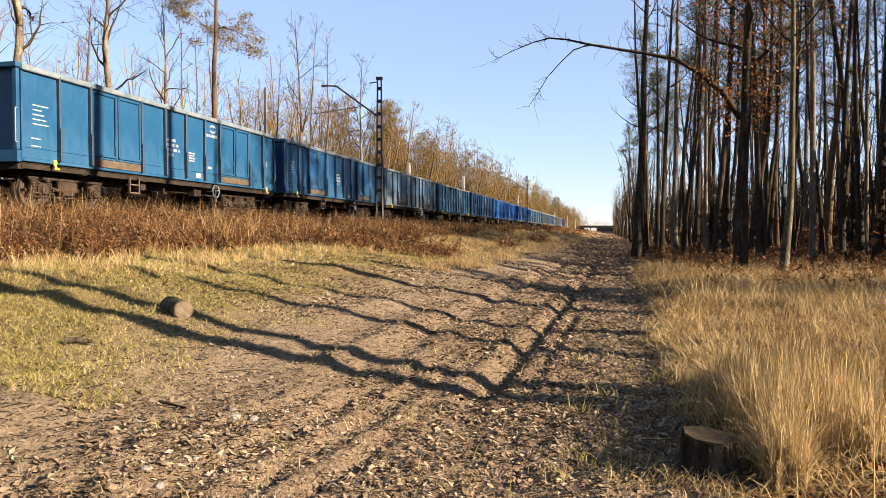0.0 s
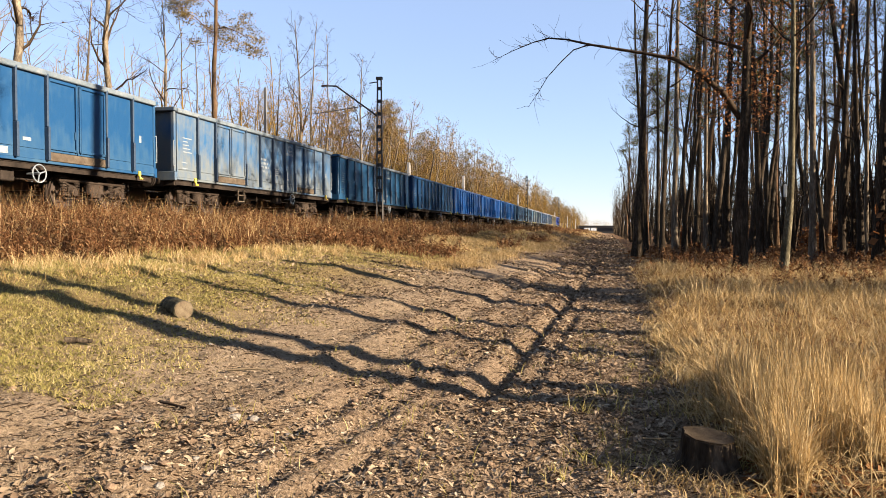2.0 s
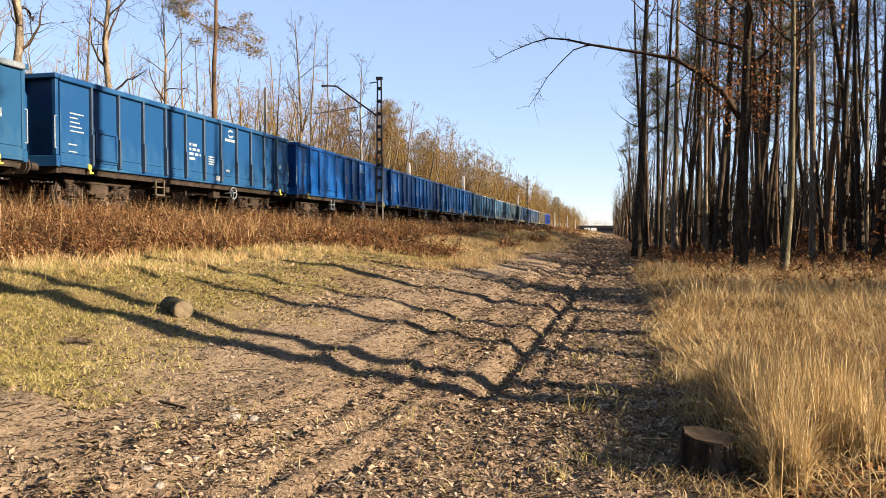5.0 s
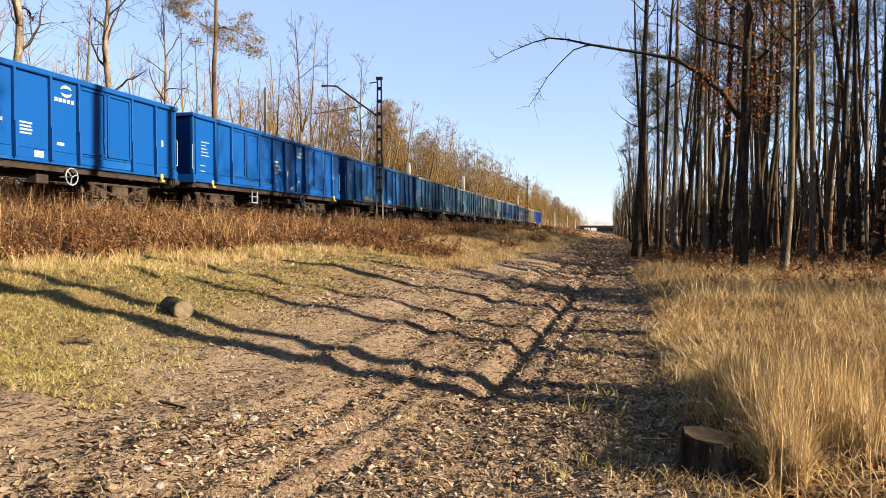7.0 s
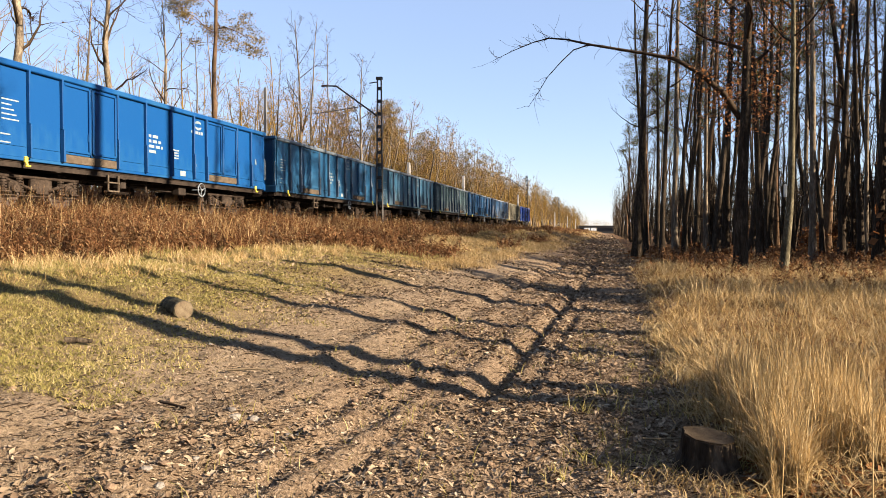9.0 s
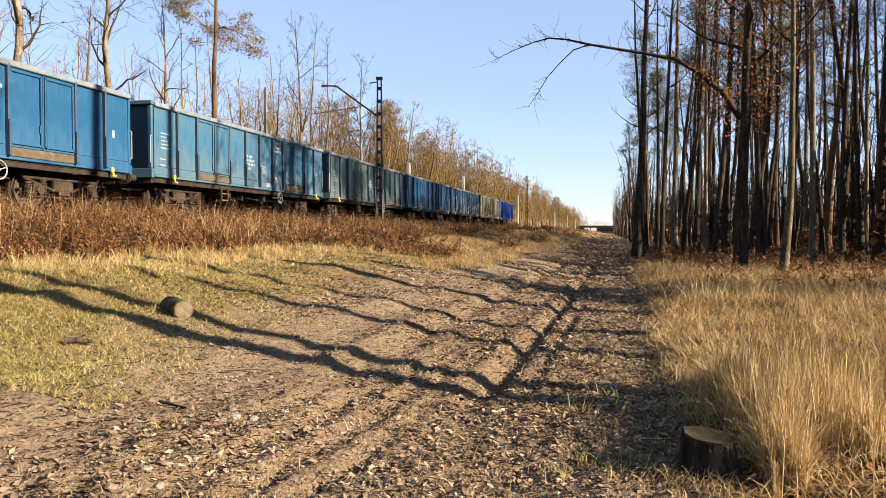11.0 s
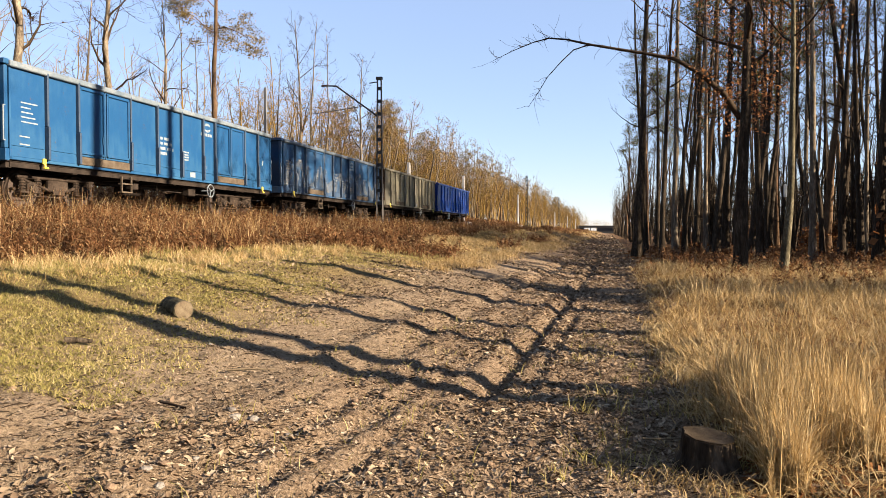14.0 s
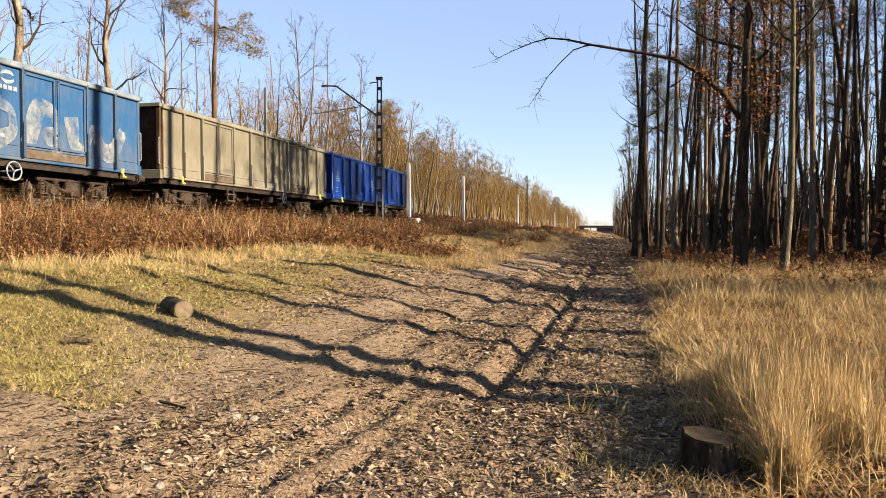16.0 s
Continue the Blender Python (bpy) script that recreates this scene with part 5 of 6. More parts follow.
edging = strips(rt, on_ground(nx, ny), (0.14 + 0.28 * rt.rand(3600)) * np.clip((nx - 0.2) / 0.8, 0.5, 1), 0.006 + 0.0009 * ny, 0.3 + 0.9 * rt.rand(3600), 3)
# short bleached blades at the stump's foot
nx, ny = 0.66 + 0.3 * rt.randn(320), 4.72 + 0.09 * rt.randn(320)
foot = strips(rt, on_ground(nx, ny), 0.06 + 0.12 * rt.rand(320), 0.007 + 0.003 * rt.rand(320), 0.4 + 0.8 * rt.rand(320), 3)
# a tuft on the stump's sunny side
nx, ny = 0.98 + 0.22 * rt.rand(900), 4.72 + 0.36 * rt.rand(900)
tuft = strips(rt, on_ground(nx, ny), 0.28 + 0.3 * rt.rand(900), 0.006 + 0.004 * rt.rand(900), 0.1 + 0.6 * rt.rand(900) ** 1.6, 4, 0.6)
stuff("dry_grass", [upright, border, mat, dense, edging, foot, tuft], M["straw"], "tall straw-coloured dry grass in tussocks beside the track")

# brown broken stalks tangled through it
bx, by = scatter(rv, 9000, 0.95, 9.5, 5.0, 30)
keep = bx < 0.34 * by + 1.6
bx, by = bx[keep], by[keep]
stuff("broken_stalks", [strips(rv, on_ground(bx, by) + np.array([0, 0, 0.03]), 0.15 + 0.4 * rv.rand(len(bx)), 0.006 + 0.0004 * by, 0.4 + 1.5 * rv.rand(len(bx)), 3, 0.6)], M["bracken"], "brown broken stalks tangled through the dry grass")
# taller seed stems standing out of it
sx, sy = scatter(rv, 800, 1.2, 9.5, 5.4, 30)
keep = sx < 0.34 * sy + 1.6
sx, sy = sx[keep], sy[keep]
stems = strips(rv, on_ground(sx, sy), 0.55 + 0.4 * rv.rand(len(sx)), 0.005 + 0.0003 * sy, 0.1 + 0.6 * rv.rand(len(sx)), 4)
stuff("seed_stems", [stems], M["straw"], "thin pale seed stems standing above the dry grass")

# brown bracken below the wood's edge
wx, wy = scatter(rv, 1500, 2.6, 16, 19, 60)
keep = wx < 0.36 * wy + 1
wx, wy = wx[keep], wy[keep]


def fronds(rs, x, y, tall, leaflets=8):
    """Broken bracken: arching stems with drooping side leaflets."""
    n = len(x)
    base = on_ground(x, y)
    a = rs.rand(n) * 2 * np.pi
    d = np.stack([np.cos(a), np.sin(a), np.zeros(n)], 1)
    lean = 0.2 + 0.8 * rs.rand(n)
    vs, fs, off = [], [], 0

    def at(s):
        return base + d * (lean * tall * s ** 1.5 * 0.8)[:, None] + np.array([0, 0, 1.0]) * (tall * (s - 0.42 * lean * s ** 2.2))[:, None]
    side = np.stack([-d[:, 1], d[:, 0], np.zeros(n)], 1)
    wdt = (0.004 + 0.00035 * y)[:, None]
    rows = []
    for s in (0, 0.35, 0.7, 1.0):
        c = at(s)
        rows += [c - side * wdt * (1.1 - 0.8 * s), c + side * wdt * (1.1 - 0.8 * s)]
    v = np.stack(rows, 1)
    i = np.arange(n)[:, None, None] * 8 + np.arange(3)[None, :, None] * 2
    vs.append(v.reshape(-1, 3))
    fs.append((i + np.array([0, 1, 3, 2])).reshape(-1, 4))
    off += n * 8
    for k in range(leaflets):
        s = 0.35 + 0.65 * k / leaflets
        sg = 1 if k % 2 else -1
        c = at(s)
        l = (tall * 0.27 * (1.15 - s) * (0.6 + 0.8 * rs.rand(n)))[:, None]
        out = side * sg + d * 0.35 + rs.randn(n, 3) * 0.35 + np.array([0, 0, -0.35])
        wl = (0.005 + 0.0009 * y)[:, None] * (d + 0.5 * rs.randn(n, 3))
        v = np.stack([c, c + out * l * 0.5 + wl, c + out * l + np.array([0, 0, -1.0]) * l * 0.35, c + out * l * 0.5 - wl], 1)
        vs.append(v.reshape(-1, 3))
        fs.append(np.arange(n * 4).reshape(-1, 4) + off)
        off += n * 4
    return np.concatenate(vs), np.concatenate(fs)


stuff("wood_edge_bracken", [fronds(rv, wx, wy, 0.45 + 0.5 * rv.rand(len(wx)))], M["bracken"], "low rust-brown bracken along the wood edge")

# bracken on the railway bank
bx, by = scatter(rv, 24000, -12.4, -8.3, 6.0, 330)
top = np.interp(by, [6, 10, 13, 19, 34, 60], [-9.5, -9.5, -9.0, -9.0, -9.8, -9.4]) + 1.2 * value_noise(by * 0.22, by * 0 + 5)
keep = bx < top + 0.25 * rv.randn(len(bx))
bx, by = bx[keep], by[keep]
hb = (0.45 + 0.5 * rv.rand(len(bx))) * np.where(bx < -11.0, 0.92, 1.0) * (0.85 + 0.7 * value_noise(bx * 0.8, by * 0.35))
stuff("bank_bracken", [fronds(rv, bx, by, hb)], M["bracken"], "dense rust-brown dead bracken on the railway bank")
bx, by = scatter(rv, 7500, -24, -18.0, 8.0, 160)
stuff("far_bracken", [fronds(rv, bx, by, 0.7 + 0.7 * rv.rand(len(bx)), 7)], M["bracken"], "brown bracken and brush beyond the rails")
px, py = scatter(rv, 15000, -12.3, -9.3, 6.0, 130)
half = len(px) * 2 // 3
pale = strips(rv, on_ground(px[half:], py[half:]), 0.5 + 0.6 * rv.rand(len(px) - half), 0.005 + 0.0004 * py[half:], 0.1 + 0.5 * rv.rand(len(px) - half), 3)
stuff("pale_stalks", [pale], M["straw"], "pale dry grass stalks among the bracken")
px, py = px[:half], py[:half]
stalk = strips(rv, on_ground(px, py), 0.5 + 0.65 * rv.rand(half), 0.006 + 0.0004 * py, 0.1 + 0.4 * rv.rand(half), 3)
stuff("bank_stalks", [stalk], M["bracken"], "thin dead stalks among the bracken on the bank")

# short grass on the verge
gx, gy = scatter(rv, 115000, -10.3, -3.0, 3.4, 110)
cover = value_noise(gx * 0.55 + 11, gy * 0.55) + 0.5 * value_noise(gx * 1.9, gy * 1.9)
edge = np.interp(gy, [3, 4, 6, 7, 9, 14, 20, 26, 40, 60], [-3.9, -3.8, -3.7, -4.3, -4.5, -5.7, -5.6, -5.0, -4.6, -4.2])
keep = (gx < edge + 1.6 * cover) & (cover > -0.46 + 0.10 * np.maximum(0, gx + 6.5) + 0.25 * rv.randn(len(gx)) * 0.6)
gx, gy = gx[keep], gy[keep]
hg = (0.022 + 0.065 * rv.rand(len(gx))) * (1 + 1.3 * np.clip((-8.0 - gx) / 1.6, 0, 1)) * (0.9 + 0.6 * value_noise(gx * 0.9, gy * 0.9))
stuff("verge_grass", [strips(rv, on_ground(gx, gy, 0.005), hg, 0.0055 + 0.0008 * gy, 0.3 + 0.8 * rv.rand(len(gx)), 2)], M["turf"], "short yellow-green winter grass on the verge")
nx, ny = -9.6 + 6.2 * rv.rand(90000), 4.2 * np.exp(rv.rand(90000) * math.log(13 / 4.2))
cover = value_noise(nx * 0.5 + 40, ny * 0.5) + 0.6 * value_noise(nx * 1.6, ny * 1.6)
keep = (nx < np.interp(ny, [4, 6, 7.5, 9, 13], [-3.6, -3.7, -4.4, -4.8, -5.6]) + 2.4 * cover + 0.5 * rv.randn(90000)) & (cover > -0.1 + 0.16 * rv.randn(90000))
nx, ny, cover = nx[keep], ny[keep], cover[keep]
stuff("verge_turf", [strips(rv, on_ground(nx, ny, 0.005), (0.022 + 0.048 * rv.rand(len(nx))) * (1 + cover), 0.006 + 0.0007 * ny, 0.5 + 1.2 * rv.rand(len(nx)), 2)], M["turf"], "matted yellow-green winter grass in patches on the verge")
# pale longer tufts by the bank's foot
tx, ty = scatter(rv, 250, -10.2, -7.2, 7, 45)
more = np.array([(-4.6, 21.4), (-4.6, 23.0), (-4.95, 20.4), (-4.5, 24.8), (-4.9, 22.6), (-4.8, 26.5)])
tx, ty = np.concatenate([tx, np.repeat(more[:, 0], 14) + 0.35 * rv.randn(84)]), np.concatenate([ty, np.repeat(more[:, 1], 14) + 0.6 * rv.randn(84)])
lx, ly = np.repeat(tx, 30), np.repeat(ty, 30)
lx, ly = lx + rv.randn(len(lx)) * 0.10, ly + rv.randn(len(ly)) * 0.14
stuff("pale_tufts", [strips(rv, on_ground(lx, ly), 0.15 + 0.32 * rv.rand(len(lx)), 0.005 + 0.0003 * ly, 0.3 + 1.1 * rv.rand(len(lx)), 3, 0.6)], M["straw"], "pale dry grass tufts at the foot of the bank")
# coarse tan grass on the verge farther along
kx, ky = scatter(rv, 4200, -9.8, -5.2, 22, 300)
keep = value_noise(kx * 0.4, ky * 0.12 + 20) > 0.02 + 0.08 * (kx + 7)
kx, ky = kx[keep], ky[keep]
stuff("spoil_bracken", [fronds(rv, kx, ky, 0.4 + 0.5 * rv.rand(len(kx)))], M["bracken"], "rust-brown dead bracken over old spoil heaps")
tx, ty = scatter(rv, 800, -9.6, -3.2, 28, 320)
keep = tx < -3.6 - 0.8 * value_noise(ty * 0.1, ty * 0 + 8) * 3
tx, ty = tx[keep], ty[keep]
lx, ly = np.repeat(tx, 40), np.repeat(ty, 40)
lx, ly = lx + rv.randn(len(lx)) * (0.15 + 0.004 * ly), ly + rv.randn(len(ly)) * (0.2 + 0.01 * ly)
stuff("verge_tussocks", [strips(rv, on_ground(lx, ly), 0.2 + 0.4 * rv.rand(len(lx)), 0.006 + 0.00035 * ly, 0.4 + 1.1 * rv.rand(len(lx)), 3, 0.6)], M["straw"], "coarse tan grass tussocks along the verge")
# the same cover round and behind the camera
hx, hy = -10 + 6 * rv.rand(9000), -8 + 11.5 * rv.rand(9000)
stuff("near_grass", [strips(rv, on_ground(hx, hy), 0.03 + 0.07 * rv.rand(9000), np.full(9000, 0.008), 0.4 + 0.7 * rv.rand(9000), 2)], M["turf"], "short yellow-green winter grass on the verge")
hx, hy = np.repeat(1.2 + 5.5 * rv.rand(170), 24), np.repeat(-7 + 9.0 * rv.rand(170), 24)
hx, hy = hx + 0.09 * rv.randn(len(hx)), hy + 0.09 * rv.randn(len(hy))
stuff("near_tussocks", [strips(rv, on_ground(hx, hy), 0.2 + 0.4 * rv.rand(len(hx)), np.full(len(hx), 0.008), 0.2 + 0.8 * rv.rand(len(hx)), 3)], M["straw"], "straw-coloured dry grass beside the track")
# sparse green blades between the leaves
qx, qy = scatter(rv, 260, -3.0, 1.3, 3.0, 12)
qx, qy = np.repeat(qx, 14) + rv.randn(260 * 14) * 0.07, np.repeat(qy, 14) + rv.randn(260 * 14) * 0.07
keep = (qx > -0.4) | (rv.rand(len(qx)) < 0.18)
qx, qy = qx[keep], qy[keep]
stuff("green_blades", [strips(rv, on_ground(qx, qy), 0.06 + 0.14 * rv.rand(len(qx)), 0.006 + 0.0004 * qy, 0.3 + 0.6 * rv.rand(len(qx)), 3)], M["turf"], "sparse green grass blades between fallen leaves")


# ---------------------------------------------------------------- fallen leaves and litter
def leaves_on(rs, x, y, size, stand_up=0.35):
    n = len(x)
    c = on_ground(x, y, -0.008)
    a = rs.rand(n) * 2 * np.pi
    u = np.stack([np.cos(a), np.sin(a), stand_up * rs.randn(n)], 1)
    w = np.stack([-np.sin(a), np.cos(a), stand_up * rs.randn(n)], 1)
    s = (size * (0.35 + 1.5 * rs.rand(n) ** 2.2))[:, None]
    up = np.array([0, 0, 1.0]) * s
    fold, curl = (0.1 + 0.42 * rs.rand(n))[:, None], (0.5 * rs.rand(n))[:, None]
    w1, w2 = (0.3 + 0.35 * rs.rand(n))[:, None], (0.3 + 0.35 * rs.rand(n))[:, None]
    k1, k2 = (0.5 * rs.rand(n) - 0.2)[:, None], (0.5 * rs.rand(n) - 0.2)[:, None]
    v = np.stack([c - u * s + up * curl, c, c + u * s + up * curl * 0.8, c + u * s * k1 + w * s * w1 + up * fold, c + u * s * k2 - w * s * w2 + up * fold], 1)
    f = np.arange(n)[:, None, None] * 5 + np.array([(0, 1, 2, 3), (0, 4, 2, 1)])[None]
    return v.reshape(-1, 3), f.reshape(-1, 4)


fx, fy = scatter(rv, 140000, -4.6, 1.4, 2.6, 80)
dens = value_noise(fx * 0.8, fy * 0.5) + 0.5 * value_noise(fx * 2.6, fy * 2.6) + 0.42 * np.clip((fx + 2.1) / 1.2, -1.6, 0.4)
dens -= 0.7 * np.exp(-((fx + 1.52 - 0.095 * (fy - 7)) / 0.26) ** 2) * (fy < 8.5)
keep = dens > rv.rand(len(fx)) * 0.7 - 0.42
fx, fy = fx[keep], fy[keep]
stuff("fallen_leaves", [leaves_on(rv, fx, fy, 0.015 + 0.0010 * fy, 0.35)], M["litter_leaf"], "brown fallen leaves strewn over the rutted track")
fx, fy = scatter(rv, 9000, -5.0, 1.6, 60, 280)
stuff("far_leaves", [leaves_on(rv, fx, fy, 0.02 + 0.0009 * fy, 0.4)], M["litter_leaf"], "brown fallen leaves strewn over the track far along")
fx, fy = scatter(rv, 22000, -7.5, -3.8, 9, 90)
keep = value_noise(fx * 0.7 + 5, fy * 0.4) > -0.12
fx, fy = fx[keep], fy[keep]
stuff("verge_leaves", [leaves_on(rv, fx, fy, 0.014 + 0.001 * fy, 0.4)], M["litter_leaf"], "brown fallen leaves strewn along the verge")
hx, hy = -4.2 + 5.4 * rv.rand(9000), -8 + 10.7 * rv.rand(9000)
stuff("near_leaves", [leaves_on(rv, hx, hy, np.full(9000, 0.02), 0.4)], M["litter_leaf"], "brown fallen leaves strewn over the track")
fx, fy = scatter(rv, 14000, 1.0, 22, 3.0, 60)
fx, fy = np.concatenate([fx, 0.85 + 1.9 * rv.rand(3500)]), np.concatenate([fy, 3.0 + 3.6 * rv.rand(3500)])
keep = fx < 0.36 * fy + 1.5
fx, fy = fx[keep], fy[keep]
stuff("wood_floor_leaves", [leaves_on(rv, fx, fy, 0.03 + 0.0018 * fy, 0.5)], M["oak_leaf"], "red-brown fallen leaves under the dry grass and trees")
cx, cy = scatter(rv, 2600, -4.6, 1.2, 2.8, 16)
a = rv.rand(len(cx)) * np.pi
crumbs = on_ground(cx, cy, -0.006)
lines = [(np.array([p, p + np.array([math.cos(t), math.sin(t), 0.1 * rv.randn()]) * l]), np.array([0.004, 0.003])) for p, t, l in zip(crumbs, a, 0.04 + 0.14 * rv.rand(len(cx)) ** 2)]
stuff("broken_twigs", [tubes(lines, 3)], M["twig"], "small broken twigs among the leaves")


ex, ey = scatter(rv, 60000, -6.2, 0.9, 2.7, 20)
stuff("soil_crumbs", [leaves_on(rv, ex, ey, 0.008 + 0.0009 * ey, 0.3)], M["crumb"], "crumbs of dry soil and chaff on the track")


def clod(seed, r):
    bm = bmesh.new()
    bmesh.ops.create_icosphere(bm, subdivisions=2, radius=r)
    rr = np.random.RandomState(seed)
    off = rr.rand(3) * 10
    for v in bm.verts:
        k = 1 + 0.5 * noise.noise(Vector(v.co) / r * 0.9 + Vector(off))
        v.co = Vector((v.co.x * k * 1.3, v.co.y * k, v.co.z * k * 0.6))
    return bm


def stone(x, y, r, seed, mat, label, name="stone"):
    ob = part(name, clod(seed, r), mat)
    ob.location = (x, y, float(height(x, y)) + r * 0.25)
    ob.rotation_euler = (0, 0, seed)
    return tagged(ob, label, name, "loose pieces on the track")


for k, (x, y, r) in enumerate(((-2.62, 4.73, 0.042), (-2.51, 4.79, 0.045), (-2.68, 4.80, 0.03), (-2.52, 3.55, 0.028), (-2.42, 3.53, 0.032), (-2.2, 4.73, 0.025), (-2.13, 4.31, 0.022), (-2.43, 3.91, 0.024), (-4.75, 7.3, 0.03), (-3.1, 4.3, 0.02), (-1.5, 5.0, 0.02), (-4.1, 6.9, 0.025))):
    stone(x, y, r, k + 1, M["stone"], "pale broken stone lying among leaves")
rr = np.random.RandomState(15)
for k in range(40):
    x, y = -4.2 + 4.6 * rr.rand(), 3.2 + 5 * rr.rand()
    stone(x, y, 0.012 + 0.018 * rr.rand(), 40 + k, M["soil_clod"], "lump of dry brown soil on the track", "soil_clod")


def stick(x, y, length, turn, r, mat, label, lift=0.02):
    rk = np.random.RandomState(int(abs(x * 100) + y * 10))
    pts, rad = wander(rk, np.zeros(3), np.array([1.0, 0, 0.0]), length, r, r * 0.6, 6, 0.06, 0)
    ob = put("stick", mesh_from("stick", *tubes([(pts, rad)], 6), mat, True))
    ob.matrix_basis = pose(x, y, float(height(x, y)) + lift, 0, 0, turn)
    return tagged(ob, label, "stick", "sticks on the track")


stick(-0.98, 6.56, 0.22, 5, 0.018, M["cut_wood"], "short pale peeled stick on the track", 0.03)
stick(-0.70, 9.16, 0.25, 20, 0.016, M["cut_wood"], "short pale broken stick by the rut", 0.03)
stick(-3.4, 6.0, 0.45, 25, 0.012, M["cut_wood"], "thin pale stick on sandy soil", 0.02)
stick(-5.0, 5.85, 0.24, 40, 0.035, M["bark"], "dark broken branch piece on the verge", 0.04)
stick(0.45, 5.6, 0.6, 70, 0.010, M["cut_wood"], "thin bleached twig by the stump", 0.05)
stick(0.25, 5.4, 0.5, 20, 0.008, M["cut_wood"], "thin bleached twig by the stump", 0.08)
stick(-3.0, 4.7, 0.3, 160, 0.012, M["twig"], "dark dead stick among leaves", 0.02)


def log(x, y):
    ob = tagged(new("log"), "short sawn log with a pale cut end on grass", "log")
    ob.matrix_basis = pose(x, y, float(height(x, y)) + 0.09, 0, 0, -28)
    bm = add_rod(bmesh.new(), (0, 0, 0), (-0.55, 0.12, 0), 0.118, 0.128, 18)
    part("bark", bm, M["mossy_bark"], ob, smooth=False)
    part("cut_end", add_rod(bmesh.new(), (0.0, 0, 0), (0.012, -0.003, 0), 0.112, 0.107, 18), M["cut_wood"], ob, "pale sawn end")
    return ob


log(-5.0, 7.82)


def stump(x, y):
    ob = tagged(new("tree_stump"), "old weathered stump with a slanting cut beside dry grass", "stump")
    ob.matrix_basis = Matrix.Translation((x, y, float(height(x, y)) - 0.05)) @ Matrix.Diagonal((1.14, 1.14, 1.05, 1))
    bm = bmesh.new()
    n, prof = 26, ((0.0, 0.23), (0.07, 0.19), (0.16, 0.155), (0.27, 0.145))
    rings = []
    rk = np.random.RandomState(2)
    wob = 1 + 0.05 * rk.randn(n)
    for z, r in prof:
        ring = []
        for k in range(n):
            a = 2 * math.pi * k / n
            q = r * (1 + (wob[k] - 1) * (1.3 - z))
            ring.append(bm.verts.new((q * math.cos(a), q * math.sin(a), z + (0.02 * math.cos(a - 2.6) if z > 0.25 else 0))))
        rings.append(ring)
    for a, b in zip(rings, rings[1:]):
        for k in range(n):
            bm.faces.new((a[k], a[(k + 1) % n], b[(k + 1) % n], b[k]))
    part("bark", bm, M["bark"], ob)
    bm = bmesh.new()
    top = [bm.verts.new((v[0] * 0.97, v[1] * 0.97, v[2] + 0.012)) for v in [(0.145 * wob[k] * math.cos(2 * math.pi * k / n), 0.145 * wob[k] * math.sin(2 * math.pi * k / n), 0.27 + 0.02 * math.cos(2 * math.pi * k / n - 2.6)) for k in range(n)]]
    low = [bm.verts.new((v.co.x, v.co.y, v.co.z - 0.03)) for v in top]
    bm.faces.new(top)
    for k in range(n):
        bm.faces.new((low[k], low[(k + 1) % n], top[(k + 1) % n], top[k]))
    part("cut_top", bm, M["old_wood"], ob, "grey-brown weathered sawn top")
    return ob


stump(0.66, 5.06)

# reed-grass plumes close by, which sway
REEDS = []


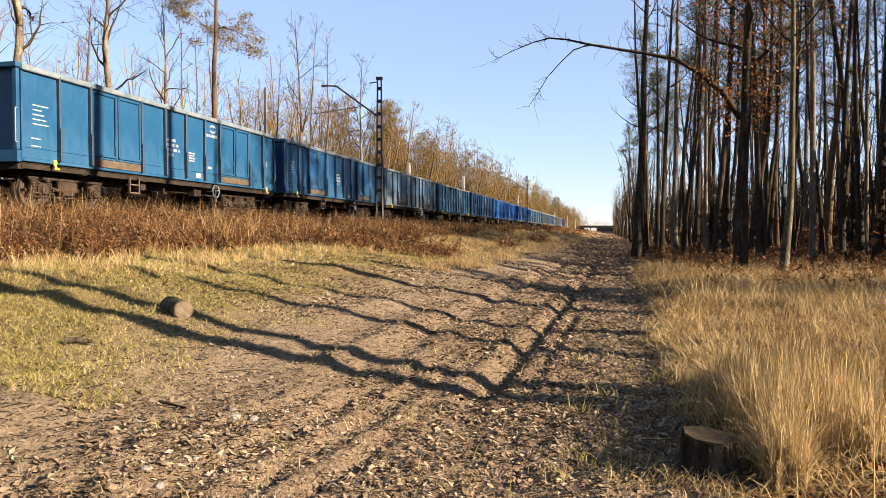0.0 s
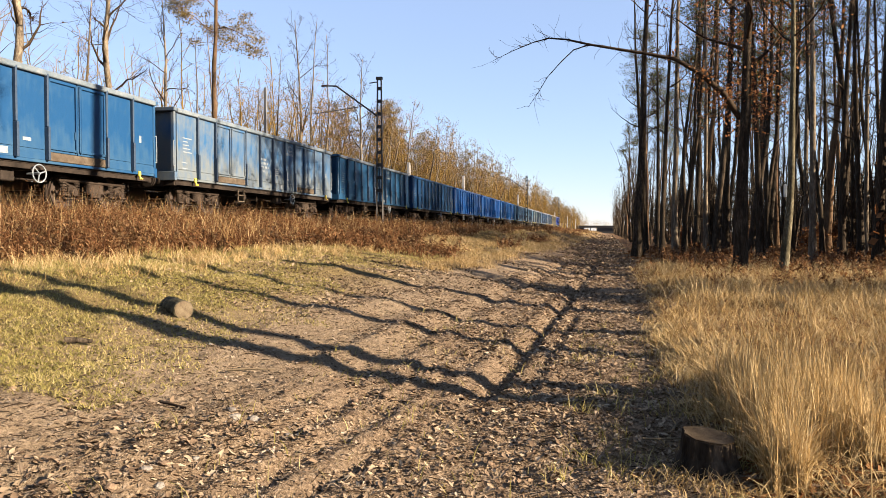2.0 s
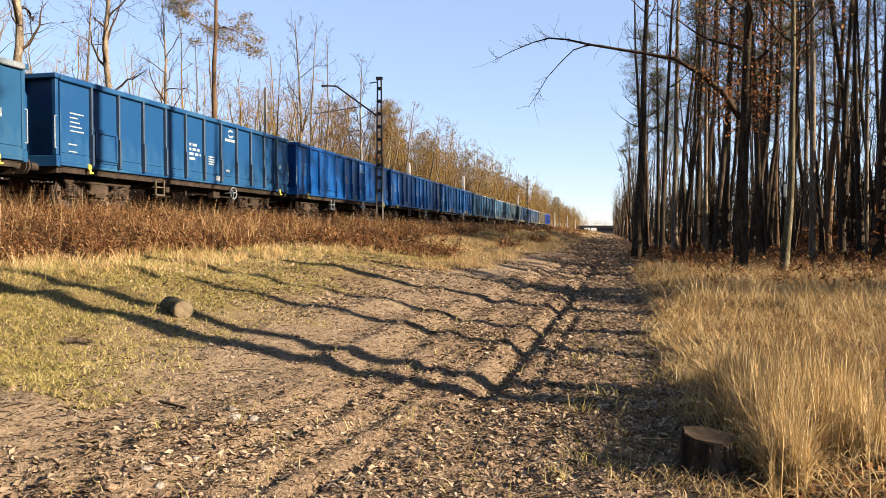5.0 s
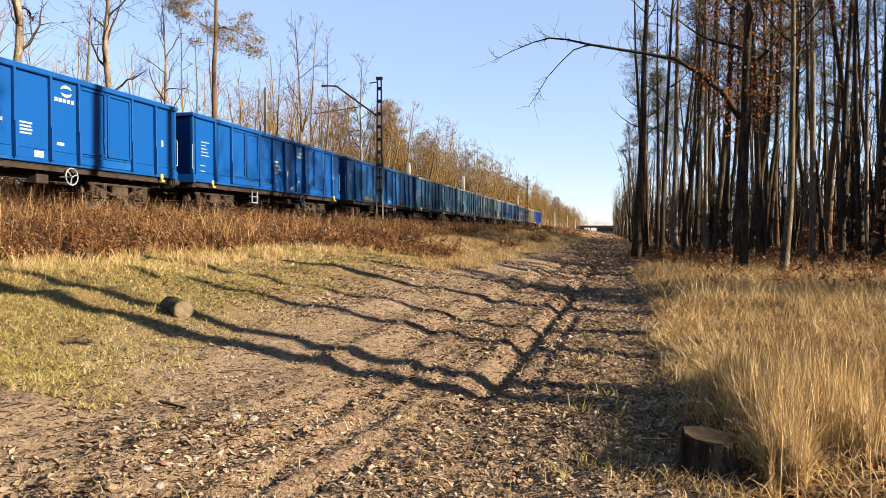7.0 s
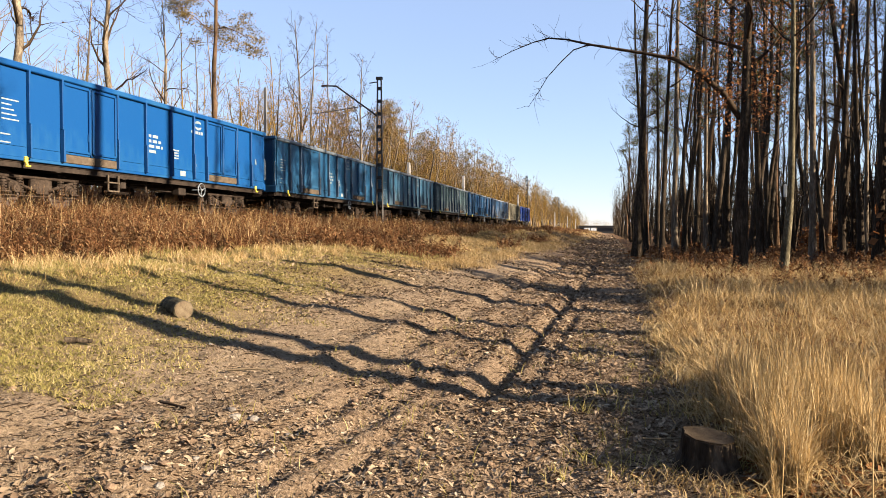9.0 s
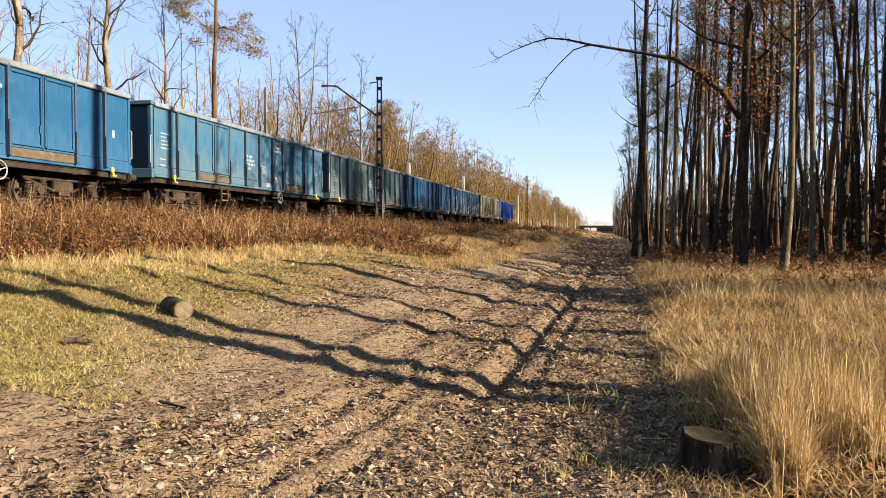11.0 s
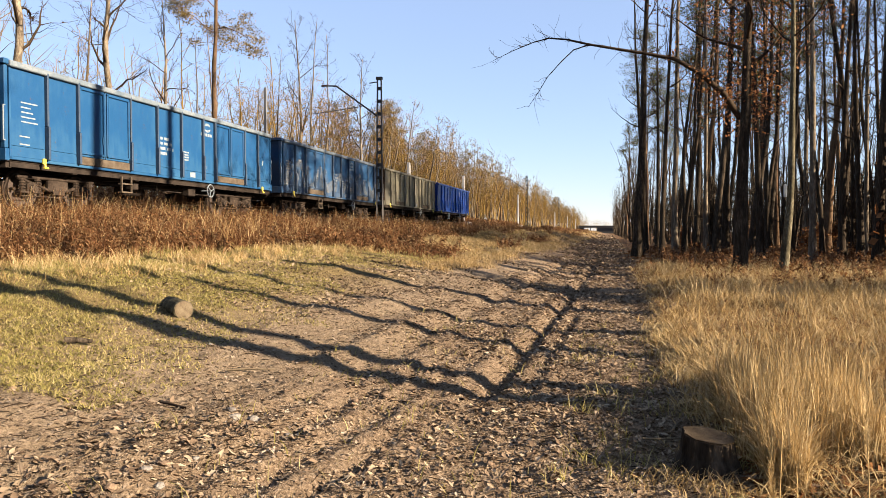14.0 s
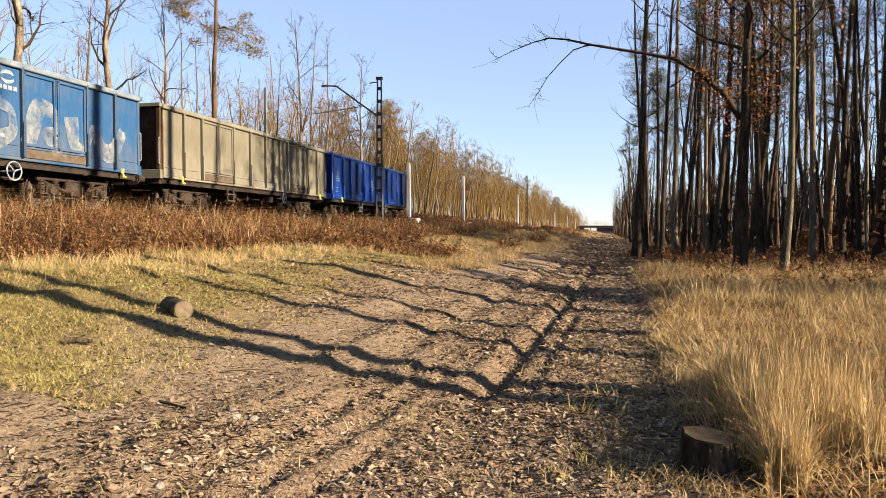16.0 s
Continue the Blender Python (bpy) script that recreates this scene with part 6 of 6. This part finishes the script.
def reed(x, y, tall, plume, tilt, fat=0.03):
    ob = tagged(new("reed_grass"), "tall dry reed grass stem with a feathery plume", "grass", "reed stems close by")
    ob.matrix_basis = pose(x, y, float(height(x, y)) - 0.02, *tilt, 0)
    rk = np.random.RandomState(int(x * 977))
    part("stem", add_rod(bmesh.new(), (0, 0, 0), (0, 0, tall - plume * 0.5), 0.004, 0.002, 5), M["straw"], ob)
    n = 420
    s = rk.rand(n)
    c = np.stack([np.zeros(n), np.zeros(n), tall - plume + plume * s], 1)
    a = rk.rand(n) * 2 * np.pi
    out = np.stack([np.cos(a), np.sin(a), 1.3 + 0.5 * rk.rand(n)], 1) * (0.62 * fat * (1.1 - 0.8 * np.abs(s - 0.3)) * (0.5 + 0.8 * rk.rand(n)))[:, None]
    w = np.stack([-np.sin(a), np.cos(a), np.zeros(n)], 1) * 0.0008
    v = np.stack([c - w * 0.4, c + out * 0.55 - w, c + out, c + out * 0.55 + w], 1).reshape(-1, 3)
    put("plume", mesh_from("plume", v, np.arange(n * 4).reshape(-1, 4), M["straw"]), ob, "feathery straw-coloured plume")
    REEDS.append((ob, x, y, tilt))
    return ob


reed(0.64, 3.0, 1.20, 0.34, (0, 1), 0.03)
reed(1.02, 3.1, 1.12, 0.40, (0, -2), 0.032)
reed(0.60, 2.62, 0.86, 0.20, (3, -4), 0.03)
reed(0.70, 2.66, 0.88, 0.28, (0, 24), 0.03)
reed(1.35, 3.6, 1.15, 0.34, (0, 4), 0.028)


# ---------------------------------------------------------------- what moves
def rolled(t):
    """How far the train has come by t seconds."""
    return 10.955 * t + 0.0072 * t * t


def motions():
    for n, w in enumerate(WAGONS):
        rows = []
        for k in range(33):
            t = k * 0.5
            rows.append((t, pose(RAIL_X, 14.10 + 14.04 * n - rolled(t), RAIL_Z)))
        walk(w, rows)
    first = WHEELS[0]
    walk(first, [(k / 30, pose(0, 0, 0, math.degrees(rolled(k / 30) / 0.46))) for k in range(481)])
    for ws in WHEELS[1:]:
        ws.rotation_mode = "QUATERNION"
        keys = ws.animation_data_create()
        keys.action = first.animation_data.action
        keys.action_slot = first.animation_data.action_slot

    for n, (ob, x, y, tilt) in enumerate(REEDS):
        z = ob.location.z
        rows = []
        for k in range(41):
            t = k * 0.4
            gust = 0.6 + 0.4 * math.sin(0.7 * t + n)
            rows.append((t, pose(x, y, z, tilt[0] + 0.8 * gust * math.sin(2.3 * t + 1.7 * n), tilt[1] + 1.5 * gust * math.sin(2.9 * t + n), 0)))
        walk(ob, rows)


motions()
